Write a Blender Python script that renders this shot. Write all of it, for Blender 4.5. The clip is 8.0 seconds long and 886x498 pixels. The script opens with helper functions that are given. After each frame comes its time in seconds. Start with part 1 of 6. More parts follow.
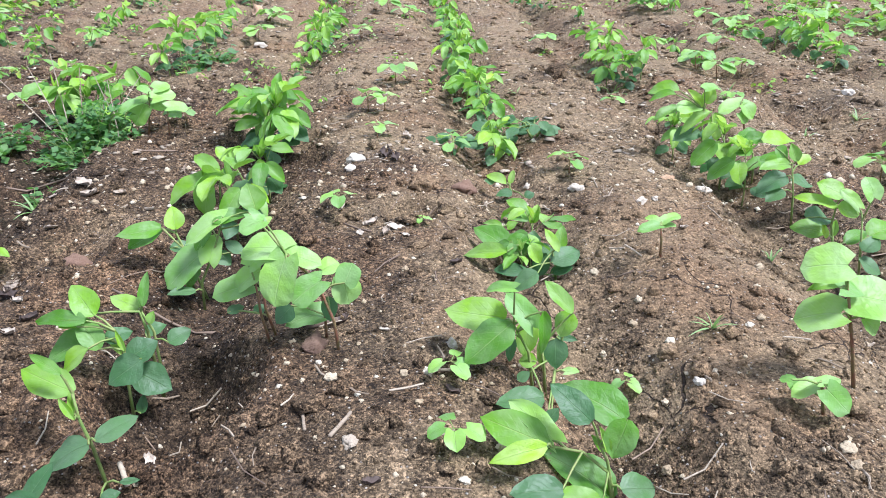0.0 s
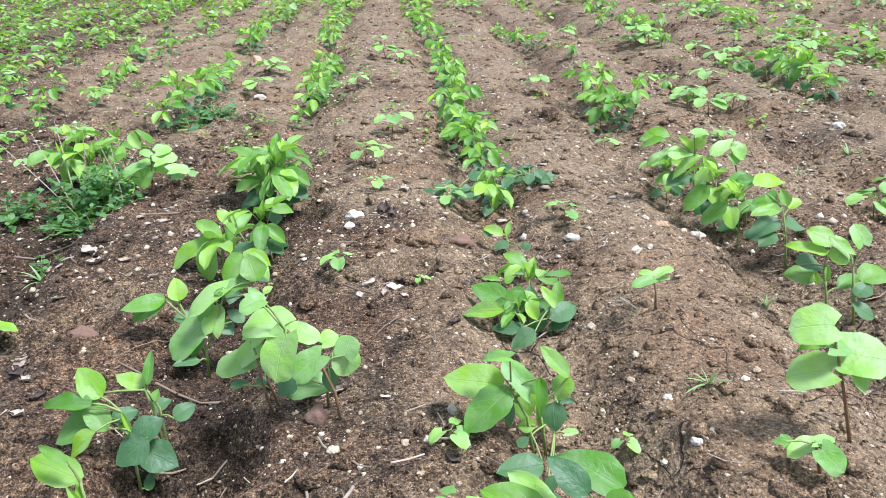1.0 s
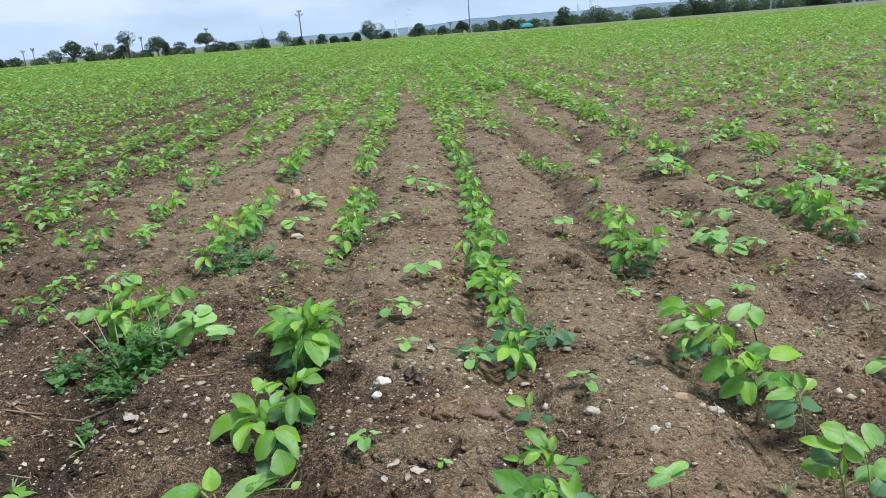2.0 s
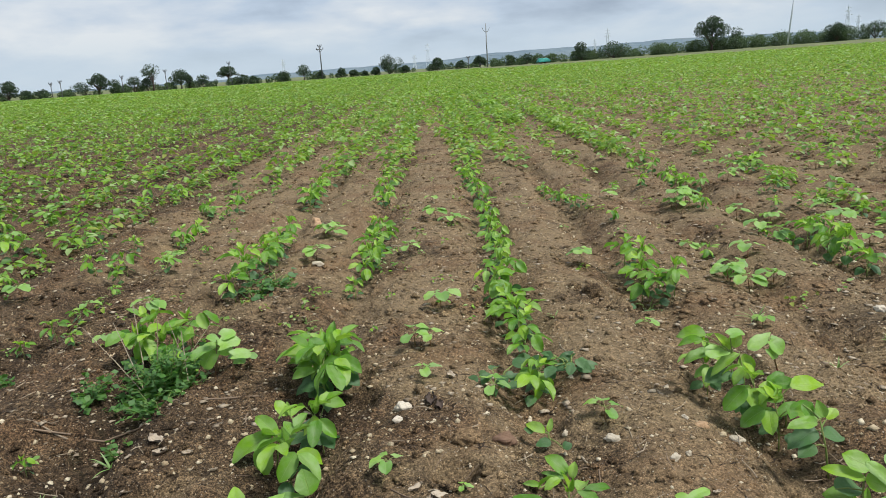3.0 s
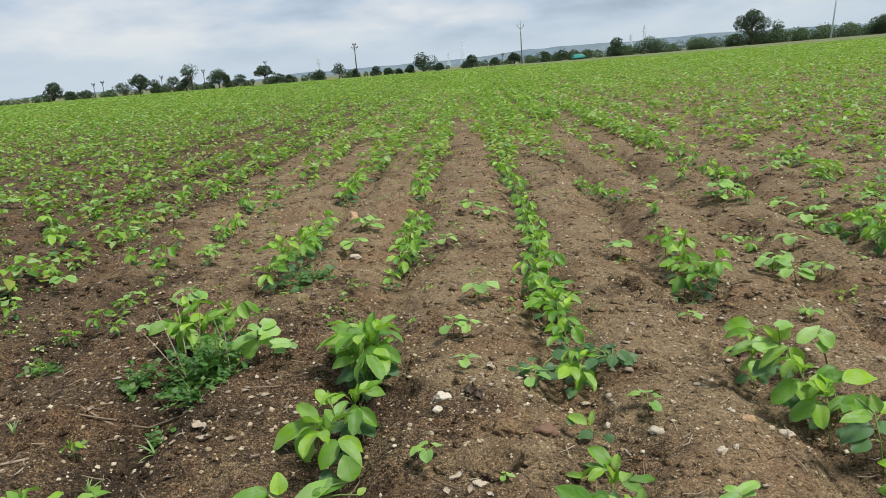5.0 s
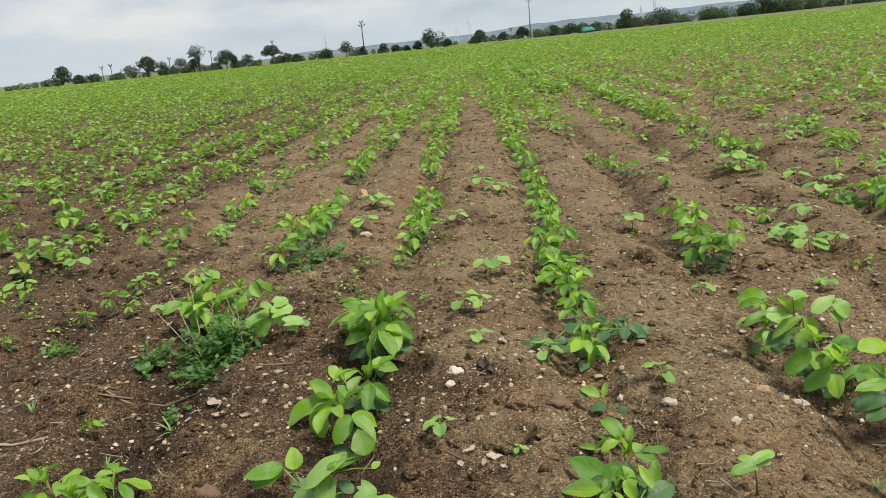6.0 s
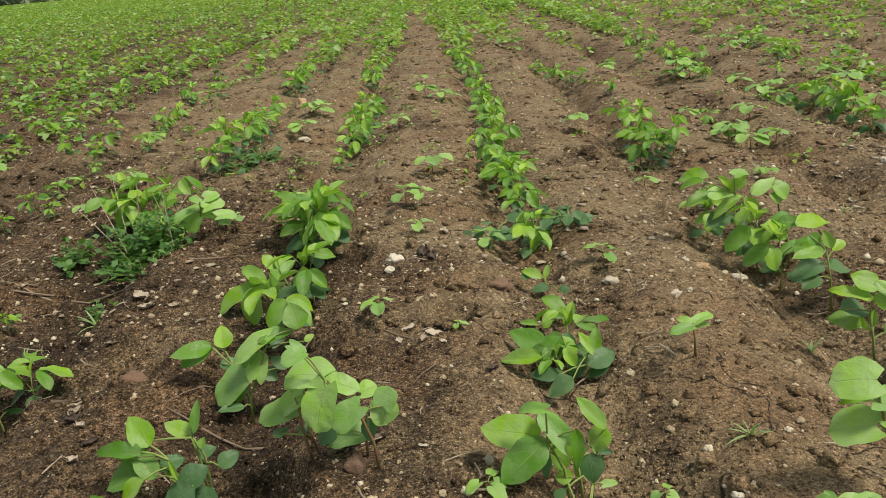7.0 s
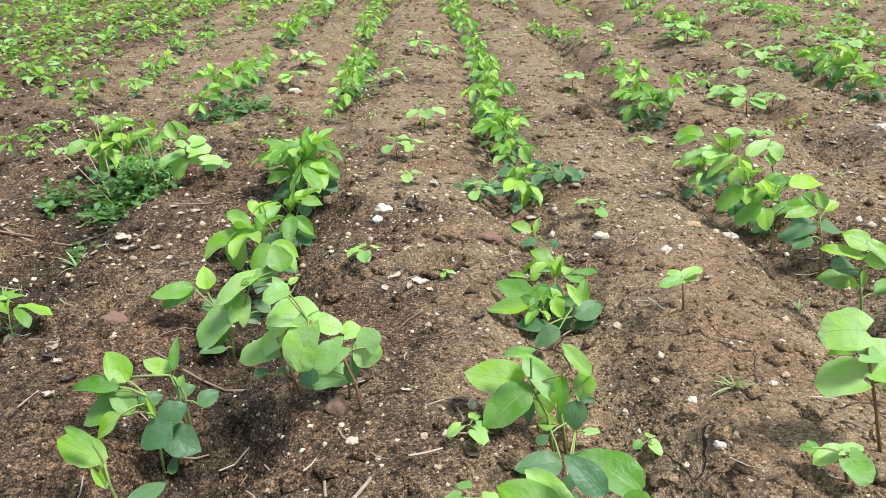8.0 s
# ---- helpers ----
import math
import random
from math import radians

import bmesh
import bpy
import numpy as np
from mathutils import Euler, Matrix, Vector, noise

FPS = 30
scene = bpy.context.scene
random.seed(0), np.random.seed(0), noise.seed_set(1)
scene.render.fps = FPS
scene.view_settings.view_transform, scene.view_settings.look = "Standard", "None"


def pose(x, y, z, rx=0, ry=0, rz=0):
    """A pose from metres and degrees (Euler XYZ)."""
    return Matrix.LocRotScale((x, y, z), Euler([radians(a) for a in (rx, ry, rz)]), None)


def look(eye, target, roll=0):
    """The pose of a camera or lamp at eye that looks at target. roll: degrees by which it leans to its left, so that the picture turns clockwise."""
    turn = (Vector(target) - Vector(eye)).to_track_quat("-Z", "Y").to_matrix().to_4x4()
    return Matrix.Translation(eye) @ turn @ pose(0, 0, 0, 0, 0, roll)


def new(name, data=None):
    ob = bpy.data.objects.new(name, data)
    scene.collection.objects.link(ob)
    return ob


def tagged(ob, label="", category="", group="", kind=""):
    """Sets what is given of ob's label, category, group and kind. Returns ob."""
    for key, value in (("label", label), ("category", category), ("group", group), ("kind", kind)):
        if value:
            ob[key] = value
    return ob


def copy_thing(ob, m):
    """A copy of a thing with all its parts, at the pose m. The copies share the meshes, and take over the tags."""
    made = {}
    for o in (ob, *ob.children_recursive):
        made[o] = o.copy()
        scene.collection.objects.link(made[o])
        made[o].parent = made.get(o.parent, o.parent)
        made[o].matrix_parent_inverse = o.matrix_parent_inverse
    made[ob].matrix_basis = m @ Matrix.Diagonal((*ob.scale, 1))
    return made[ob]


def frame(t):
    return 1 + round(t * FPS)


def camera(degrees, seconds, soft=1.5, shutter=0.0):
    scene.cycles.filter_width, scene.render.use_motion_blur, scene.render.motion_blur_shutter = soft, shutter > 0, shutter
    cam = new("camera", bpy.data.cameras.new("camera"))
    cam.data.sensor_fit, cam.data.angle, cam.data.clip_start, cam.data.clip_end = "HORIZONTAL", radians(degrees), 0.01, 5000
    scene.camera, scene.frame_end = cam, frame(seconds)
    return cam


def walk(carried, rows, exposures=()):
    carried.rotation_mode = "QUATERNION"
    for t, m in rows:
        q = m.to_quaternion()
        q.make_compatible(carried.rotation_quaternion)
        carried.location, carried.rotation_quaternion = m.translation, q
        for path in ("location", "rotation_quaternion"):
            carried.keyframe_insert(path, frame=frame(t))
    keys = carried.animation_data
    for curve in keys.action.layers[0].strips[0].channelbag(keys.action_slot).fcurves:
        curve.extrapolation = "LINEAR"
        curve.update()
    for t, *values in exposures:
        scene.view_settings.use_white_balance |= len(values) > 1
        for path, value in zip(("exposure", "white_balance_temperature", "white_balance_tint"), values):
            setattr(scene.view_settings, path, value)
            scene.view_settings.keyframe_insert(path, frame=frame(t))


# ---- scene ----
cam = camera(63.7, 8.0, 0.5)
EXPOSURES = [(0.0, 0.80, 5350, 19), (1.5, 0.80, 5350, 19), (1.8, 0.48, 5450, 13), (2.0, 0.09, 5450, 12), (2.2, -0.01, 5600, 11.5), (3.3, -0.08, 6250, 10), (4.7, -0.08, 6250, 10), (6.0, -0.06, 6650, 10.5), (7.0, -0.12, 6850, 9), (7.3, 0.25, 6550, 9.5), (7.5, 0.44, 6250, 10.5), (8.0, 0.65, 5850, 14.5)]
PATH = [
    (0, (-0.03, 0.069, 0.494), (0.091, 1.851, -0.406), -0.7),
    (0.5, (-0.012, 0.075, 0.541), (0.103, 1.871, -0.333), -3.2),
    (1, (-0.015, 0.071, 0.545), (0.093, 1.888, -0.283), -3.1),
    (1.5, (-0.001, 0.069, 0.596), (0.072, 1.931, -0.131), -3.1),
    (1.8, (0.009, 0.079, 0.675), (0.063, 1.974, 0.037), -3.3),
    (2, (0.015, 0.064, 0.712), (0.047, 1.977, 0.13), -4.1),
    (2.2, (0.01, 0.053, 0.708), (0.032, 1.978, 0.165), -4.2),
    (3.3, (0.002, 0.037, 0.709), (-0.011, 1.976, 0.219), -3.8),
    (3.5, (0.005, 0.039, 0.707), (-0.01, 1.979, 0.219), -3.8),
    (4, (0.005, 0.042, 0.702), (-0.011, 1.982, 0.214), -3.6),
    (4.5, (-0.001, 0.044, 0.697), (-0.048, 1.985, 0.217), -3.9),
    (4.7, (-0.007, 0.043, 0.694), (-0.075, 1.982, 0.21), -4.0),
    (5.8, (-0.016, 0.041, 0.689), (-0.17, 1.963, 0.158), -5.6),
    (6, (-0.012, 0.045, 0.685), (-0.148, 1.963, 0.134), -5.6),
    (6.2, (-0.014, 0.055, 0.67), (-0.117, 1.965, 0.086), -5.5),
    (6.5, (-0.006, 0.06, 0.617), (-0.065, 1.954, -0.023), -5.6),
    (7, (-0.004, 0.065, 0.574), (-0.011, 1.922, -0.168), -5.0),
    (7.5, (-0.005, 0.067, 0.551), (0.002, 1.9, -0.25), -3.7),
    (8, (-0.004, 0.071, 0.541), (0.011, 1.89, -0.291), -3.0),
]
walk(cam, [(t, look(eye, target, roll)) for t, eye, target, roll in PATH], EXPOSURES)

# ---------------------------------------------------------------- light
world = bpy.data.worlds.new("overcast_sky")
scene.world = world
world.use_nodes = True
wn, wl = world.node_tree.nodes, world.node_tree.links
wn.clear()
w_out = wn.new("ShaderNodeOutputWorld")
w_sky = wn.new("ShaderNodeTexSky")
w_sky.sky_type = "NISHITA"
w_sky.sun_disc = False
w_sky.sun_elevation = radians(60)
w_sky.sun_rotation = radians(116)
w_bg = wn.new("ShaderNodeBackground")
w_bg.inputs["Strength"].default_value = 0.10
wl.new(w_sky.outputs["Color"], w_bg.inputs["Color"])
w_co = wn.new("ShaderNodeTexCoord")
w_sep = wn.new("ShaderNodeSeparateXYZ")
wl.new(w_co.outputs["Generated"], w_sep.inputs[0])


def w_math(op, a, b=None):
    n = wn.new("ShaderNodeMath")
    n.operation = op
    for i, v in enumerate((a, b)):
        if v is None:
            continue
        if isinstance(v, (int, float)):
            n.inputs[i].default_value = v
        else:
            wl.new(v, n.inputs[i])
    return n.outputs[0]


# clouds lie on a flat deck overhead, so that they flatten towards the horizon
w_den = w_math("ADD", w_math("MAXIMUM", w_sep.outputs["Z"], 0.0), 0.26)
w_com = wn.new("ShaderNodeCombineXYZ")
wl.new(w_math("DIVIDE", w_sep.outputs["X"], w_den), w_com.inputs[0])
wl.new(w_math("DIVIDE", w_sep.outputs["Y"], w_den), w_com.inputs[1])
w_noise = wn.new("ShaderNodeTexNoise")
w_noise.inputs["Scale"].default_value = 1.25
w_noise.inputs["Detail"].default_value = 7
w_noise.inputs["Roughness"].default_value = 0.52
w_noise.inputs["Distortion"].default_value = 0.1
wl.new(w_com.outputs[0], w_noise.inputs["Vector"])
w_ramp = wn.new("ShaderNodeValToRGB")
w_ramp.color_ramp.elements[0].position = 0.34
w_ramp.color_ramp.elements[0].color = (0.43, 0.51, 0.62, 1)
w_ramp.color_ramp.elements[1].position = 0.62
w_ramp.color_ramp.elements[1].color = (0.98, 1.0, 1.0, 1)
w_mid = w_ramp.color_ramp.elements.new(0.47)
w_mid.color = (0.66, 0.76, 0.88, 1)
wl.new(w_noise.outputs["Fac"], w_ramp.inputs[0])
# the deck thins into an even pale haze low over the plain
w_low = wn.new("ShaderNodeMapRange")
w_low.interpolation_type = "SMOOTHSTEP"
for w_i, w_v in ((1, 0.010), (2, 0.075), (3, 0.85), (4, 0.0)):
    w_low.inputs[w_i].default_value = w_v
wl.new(w_sep.outputs["Z"], w_low.inputs[0])
w_haze = wn.new("ShaderNodeMix")
w_haze.data_type = "RGBA"
w_haze.inputs[7].default_value = (0.74, 0.86, 0.95, 1)
wl.new(w_low.outputs[0], w_haze.inputs[0])
wl.new(w_ramp.outputs[0], w_haze.inputs[6])
w_cloud = wn.new("ShaderNodeBackground")
w_cloud.inputs["Strength"].default_value = 0.86
wl.new(w_haze.outputs[2], w_cloud.inputs["Color"])
w_mix = wn.new("ShaderNodeMixShader")
w_mix.inputs[0].default_value = 0.90
wl.new(w_bg.outputs[0], w_mix.inputs[1])
wl.new(w_cloud.outputs[0], w_mix.inputs[2])
wl.new(w_mix.outputs[0], w_out.inputs[0])

sun = new("sun", bpy.data.lights.new("sun", "SUN"))
sun.data.energy = 4.9
sun.data.angle = radians(13)
sun.data.color = (1.0, 0.96, 0.88)
sun.matrix_world = look((0, 0, 0), (-0.45, 0.22, -0.86))


# ---------------------------------------------------------------- materials
class Nodes:
    """Short hand for building a node material."""

    def __init__(self, name, rough=0.8, spec=0.3):
        self.mat = bpy.data.materials.new(name)
        self.mat.use_nodes = True
        self.n, self.l = self.mat.node_tree.nodes, self.mat.node_tree.links
        self.bsdf = self.n["Principled BSDF"]
        self.out = self.n["Material Output"]
        self.bsdf.inputs["Roughness"].default_value = rough
        self.bsdf.inputs["Specular IOR Level"].default_value = spec

    def put(self, value, socket):
        if isinstance(value, (int, float)):
            socket.default_value = value
        elif isinstance(value, tuple):
            socket.default_value = (*value, 1) if len(value) == 3 and len(socket.default_value) == 4 else value
        else:
            self.l.new(value, socket)

    def position(self):
        return self.n.new("ShaderNodeNewGeometry").outputs["Position"]

    def noise(self, scale, detail=3, rough=0.55, vector=None, distortion=0.0):
        t = self.n.new("ShaderNodeTexNoise")
        t.inputs["Scale"].default_value = scale
        t.inputs["Detail"].default_value = detail
        t.inputs["Roughness"].default_value = rough
        t.inputs["Distortion"].default_value = distortion
        self.l.new(vector if vector is not None else self.position(), t.inputs["Vector"])
        return t.outputs["Fac"]

    def voronoi(self, scale, feature="F1", vector=None, out="Distance"):
        t = self.n.new("ShaderNodeTexVoronoi")
        t.feature = feature
        t.inputs["Scale"].default_value = scale
        self.l.new(vector if vector is not None else self.position(), t.inputs["Vector"])
        return t.outputs[out]

    def math(self, op, a, b=0.0, clamp=False):
        m = self.n.new("ShaderNodeMath")
        m.operation, m.use_clamp = op, clamp
        self.put(a, m.inputs[0])
        self.put(b, m.inputs[1])
        return m.outputs[0]

    def span(self, v, a, b, c=0.0, d=1.0):
        m = self.n.new("ShaderNodeMapRange")
        m.interpolation_type = "SMOOTHSTEP"
        self.put(v, m.inputs[0])
        for i, x in enumerate((a, b, c, d)):
            m.inputs[i + 1].default_value = x
        return m.outputs[0]

    def mix(self, f, a, b, blend="MIX"):
        m = self.n.new("ShaderNodeMix")
        m.data_type, m.blend_type = "RGBA", blend
        self.put(f, m.inputs[0])
        self.put(a, m.inputs[6])
        self.put(b, m.inputs[7])
        return m.outputs[2]

    def bump(self, height, distance, strength=1.0, normal=None):
        b = self.n.new("ShaderNodeBump")
        b.inputs["Distance"].default_value = distance
        b.inputs["Strength"].default_value = strength
        self.l.new(height, b.inputs["Height"])
        if normal is not None:
            self.l.new(normal, b.inputs["Normal"])
        return b.outputs[0]

    def random(self):
        return self.n.new("ShaderNodeObjectInfo").outputs["Random"]

    def island(self):
        return self.n.new("ShaderNodeNewGeometry").outputs["Random Per Island"]

    def hue(self, colour, h=0.5, s=1.0, v=1.0):
        x = self.n.new("ShaderNodeHueSaturation")
        self.put(h, x.inputs["Hue"])
        self.put(s, x.inputs["Saturation"])
        self.put(v, x.inputs["Value"])
        self.put(colour, x.inputs["Color"])
        return x.outputs[0]

    def done(self, colour, normal=None):
        self.put(colour, self.bsdf.inputs["Base Color"])
        if normal is not None:
            self.l.new(normal, self.bsdf.inputs["Normal"])
        return self.mat


# the darkest tone also stands for shade in soil gaps and furrows
SOIL_DAMP_AND_SHADE, SOIL_MID, SOIL_RED, SOIL_PALE = (0.021, 0.0137, 0.0083), (0.131, 0.087, 0.048), (0.164, 0.093, 0.047), (0.226, 0.162, 0.091)


def soil_colour(k):
    """Earth tone, painted shade included, and the height of its grains for the relief."""
    xyz = k.n.new("ShaderNodeSeparateXYZ")
    k.l.new(k.position(), xyz.inputs[0])
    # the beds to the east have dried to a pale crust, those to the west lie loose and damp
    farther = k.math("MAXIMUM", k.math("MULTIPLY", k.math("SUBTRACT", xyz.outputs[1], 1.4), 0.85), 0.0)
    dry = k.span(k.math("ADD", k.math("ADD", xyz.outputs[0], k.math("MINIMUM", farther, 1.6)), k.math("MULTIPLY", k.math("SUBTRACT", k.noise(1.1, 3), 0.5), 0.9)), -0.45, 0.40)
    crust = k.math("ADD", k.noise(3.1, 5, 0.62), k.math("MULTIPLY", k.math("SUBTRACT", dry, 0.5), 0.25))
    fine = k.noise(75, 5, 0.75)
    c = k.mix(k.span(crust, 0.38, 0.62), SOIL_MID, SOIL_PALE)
    c = k.mix(k.math("MULTIPLY", k.span(k.noise(3.7, 4), 0.44, 0.64), 0.55), c, SOIL_RED)
    # damp loose crumbs between the washed crust, shade of their hollows put into the tone
    c = k.mix(k.math("MULTIPLY", k.span(k.noise(19, 5, 0.68), 0.53, 0.38), k.span(crust, 0.66, 0.46, 0.18, 0.50)), c, SOIL_DAMP_AND_SHADE)
    # bands of loose damp earth along the sowing, furrow shade put into their colour
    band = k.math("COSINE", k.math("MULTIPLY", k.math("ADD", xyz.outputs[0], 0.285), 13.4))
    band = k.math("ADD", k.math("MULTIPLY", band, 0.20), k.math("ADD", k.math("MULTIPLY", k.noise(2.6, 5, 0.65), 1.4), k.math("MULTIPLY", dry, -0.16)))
    damp_and_shade = k.math("MULTIPLY", k.span(band, 0.69, 0.92), k.span(xyz.outputs[1], 3.2, 1.3, 0.25, 1.0))
    c = k.mix(k.math("MULTIPLY", damp_and_shade, 0.60), c, SOIL_DAMP_AND_SHADE)
    # grain tops toned pale, gaps near black: relief shading put into the colour
    c = k.mix(k.math("MULTIPLY", k.span(fine, 0.52, 0.72), 0.20), c, SOIL_PALE)
    c = k.mix(k.math("MULTIPLY", k.span(fine, 0.47, 0.33), 0.80), c, SOIL_DAMP_AND_SHADE)
    # crumbs and grains from thirty down to two millimetres, each of its own tone
    relief, plain = None, c
    for scale, low, high, tall in ((34, 0.92, 1.08, 0.40), (150, 0.72, 1.24, 0.50), (290, 0.46, 1.46, 0.50), (520, 0.44, 1.50, 0.40)):
        one = k.n.new("ShaderNodeSeparateColor")
        k.l.new(k.voronoi(scale, out="Color"), one.inputs[0])
        c = k.hue(c, 0.5, 1.0, k.span(one.outputs[0], 0, 1, low, high))
        d = k.math("MULTIPLY", k.math("SUBTRACT", 1.0, k.voronoi(scale)), k.span(one.outputs[1], 0, 1, 0.5, 1.0))
        d = k.math("MULTIPLY", d, tall)
        relief = d if relief is None else k.math("ADD", relief, d)
    # where the crust has set, rain has washed the grains together
    c = k.mix(k.math("MULTIPLY", k.span(crust, 0.46, 0.60), 0.45), c, plain)
    relief = k.math("MULTIPLY", relief, k.span(crust, 0.46, 0.62, 1.0, 0.55))
    return c, relief, fine, crust


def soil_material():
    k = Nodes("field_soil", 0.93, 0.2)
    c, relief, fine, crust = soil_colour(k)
    pos = k.position()
    xyz = k.n.new("ShaderNodeSeparateXYZ")
    k.l.new(pos, xyz.inputs[0])
    # pale grit, each speck with its own tone
    cell = k.voronoi(190)
    pick = k.voronoi(190, out="Color")
    one = k.n.new("ShaderNodeSeparateColor")
    k.l.new(pick, one.inputs[0])
    grit = k.math("MULTIPLY", k.span(cell, 0.34, 0.20), k.math("GREATER_THAN", one.outputs[0], 0.84))
    c = k.mix(grit, c, k.mix(one.outputs[1], (0.26, 0.21, 0.155), (0.42, 0.37, 0.30)))
    # drying cracks on the flat crusted beds
    warp = k.n.new("ShaderNodeVectorMath")
    warp.operation = "ADD"
    wob = k.n.new("ShaderNodeTexNoise")
    wob.inputs["Scale"].default_value = 14
    k.l.new(pos, wob.inputs["Vector"])
    small = k.n.new("ShaderNodeVectorMath")
    small.operation = "SCALE"
    small.inputs["Scale"].default_value = 0.07
    k.l.new(wob.outputs["Color"], small.inputs[0])
    k.l.new(pos, warp.inputs[0])
    k.l.new(small.outputs[0], warp.inputs[1])
    edge = k.voronoi(8.0, "DISTANCE_TO_EDGE", warp.outputs[0])
    crack = k.math("MULTIPLY", k.span(edge, 0.011, 0.004), k.math("MULTIPLY", k.span(crust, 0.53, 0.60), k.span(k.noise(6, 2), 0.53, 0.57)))
    c = k.mix(k.math("MULTIPLY", crack, 0.9), c, (0.030, 0.021, 0.015))
    # faint green algae film on the damp ground
    film = k.math("MULTIPLY", k.span(k.noise(2.3, 4), 0.56, 0.72), k.span(k.noise(40, 4), 0.45, 0.7, 0.0, 0.32))
    c = k.mix(film, c, (0.085, 0.10, 0.035))
    # past the crop the ground is dry grass
    dist = k.math("ADD", k.math("SQRT", k.math("ADD", k.math("POWER", xyz.outputs[0], 2.0), k.math("POWER", xyz.outputs[1], 2.0))), k.math("MULTIPLY", k.noise(0.05, 3), 14.0))
    grass = k.mix(k.span(k.noise(0.4, 5, 0.7), 0.35, 0.65), (0.100, 0.130, 0.050), (0.160, 0.158, 0.078))
    c = k.mix(k.span(dist, 100, 112), c, grass)
    lumpy = k.noise(24, 5, 0.6)
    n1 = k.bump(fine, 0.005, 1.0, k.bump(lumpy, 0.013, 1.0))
    n2 = k.bump(k.math("SUBTRACT", k.math("ADD", relief, k.math("MULTIPLY", grit, 0.4)), k.math("MULTIPLY", crack, 1.5)), 0.0055, 1.0, n1)
    return k.done(c, n2)


def clod_material():
    k = Nodes("soil_clod", 0.95, 0.15)
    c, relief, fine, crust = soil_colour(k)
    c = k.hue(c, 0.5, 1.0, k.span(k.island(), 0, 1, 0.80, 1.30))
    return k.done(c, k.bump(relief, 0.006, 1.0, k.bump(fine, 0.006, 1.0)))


def stone_material(name, a, b, c3):
    k = Nodes(name, 0.95, 0.1)
    r = k.math("FRACT", k.math("ADD", k.island(), k.random()))
    c = k.mix(k.span(r, 0.1, 0.6), a, b)
    c = k.mix(k.math("GREATER_THAN", r, 0.82), c, c3)
    c = k.mix(k.span(k.noise(230, 5, 0.75), 0.50, 0.74, 0, 0.55), c, (0.19, 0.135, 0.08))
    return k.done(c, k.bump(k.noise(260, 5, 0.7), 0.004, 1.0))


def dry_material(name, a, b, rough=0.8):
    k = Nodes(name, rough, 0.25)
    r = k.math("FRACT", k.math("ADD", k.island(), k.random()))
    c = k.mix(r, a, b)
    c = k.mix(k.span(k.noise(130, 4, 0.7), 0.48, 0.72, 0, 0.7), c, (0.09, 0.06, 0.04))
    return k.done(c, k.bump(k.noise(260, 3), 0.001, 0.8))


def leaf_material(name, base, vein, under, glow, veins=True, island=False, spread=0.5, rough=0.47, mixed=False):
    """Thin living leaf: veins by its own length and width, light let through, waxy sheen."""
    k = Nodes(name, rough, 0.42)
    r = k.island() if island else k.math("FRACT", k.math("ADD", k.random(), k.island()))
    tone = k.noise(38, 4)
    c = k.hue(base, k.span(r, 0, 1, 0.5 + 0.030 * min(spread, 0.8), 0.5 - 0.016 * min(spread, 0.8)), k.span(tone, 0.3, 0.7, 1.10, 0.84), k.span(r, 0, 1, 1 - 0.35 * spread, 1 + 0.45 * spread))
    c = k.mix(k.span(tone, 0.40, 0.66, 0, 0.14), c, vein)
    if mixed:
        # pale broad-leaved weeds and yellowing leaves stand among the crop
        r2 = k.math("FRACT", k.math("MULTIPLY", r, 37.7))
        c = k.mix(k.math("GREATER_THAN", r2, 0.84), c, (0.330, 0.450, 0.180))
        c = k.mix(k.math("LESS_THAN", r2, 0.10), c, (0.280, 0.320, 0.060))
    normal = None
    if veins:
        uv = k.n.new("ShaderNodeUVMap").outputs[0]
        sep = k.n.new("ShaderNodeSeparateXYZ")
        k.l.new(uv, sep.inputs[0])
        across = k.math("ABSOLUTE", k.math("SUBTRACT", sep.outputs[0], 0.5))
        rib = k.span(across, 0.022, 0.006)
        wave = k.math("FRACT", k.math("SUBTRACT", k.math("MULTIPLY", sep.outputs[1], 6.5), k.math("MULTIPLY", across, 5.0)))
        side = k.math("MULTIPLY", k.span(k.math("ABSOLUTE", k.math("SUBTRACT", wave, 0.5)), 0.09, 0.02), k.span(across, 0.46, 0.30))
        lines = k.math("MAXIMUM", rib, k.math("MULTIPLY", side, 0.22))
        c = k.mix(k.math("MULTIPLY", lines, 0.55), c, vein)
        # the blade swells between its veins
        puff = k.math("SUBTRACT", k.noise(95, 3), k.math("MULTIPLY", lines, 0.25))
        normal = k.bump(puff, 0.0022, 0.9)
    k.done(c, normal)
    tr = k.n.new("ShaderNodeBsdfTranslucent")
    k.l.new(k.mix(0.65, c, glow), tr.inputs["Color"])
    mixer = k.n.new("ShaderNodeMixShader")
    mixer.inputs[0].default_value = 0.40
    k.l.new(k.bsdf.outputs[0], mixer.inputs[1])
    k.l.new(tr.outputs[0], mixer.inputs[2])
    k.l.new(mixer.outputs[0], k.out.inputs["Surface"])
    return k.mat


def plain_material(name, a, b, scale, rough=0.7, spec=0.3, metal=0.0):
    k = Nodes(name, rough, spec)
    k.bsdf.inputs["Metallic"].default_value = metal
    c = k.mix(k.span(k.noise(scale, 5, 0.65), 0.35, 0.65), a, b)
    return k.done(c, k.bump(k.noise(scale * 4, 3), 0.3 / scale, 0.5))


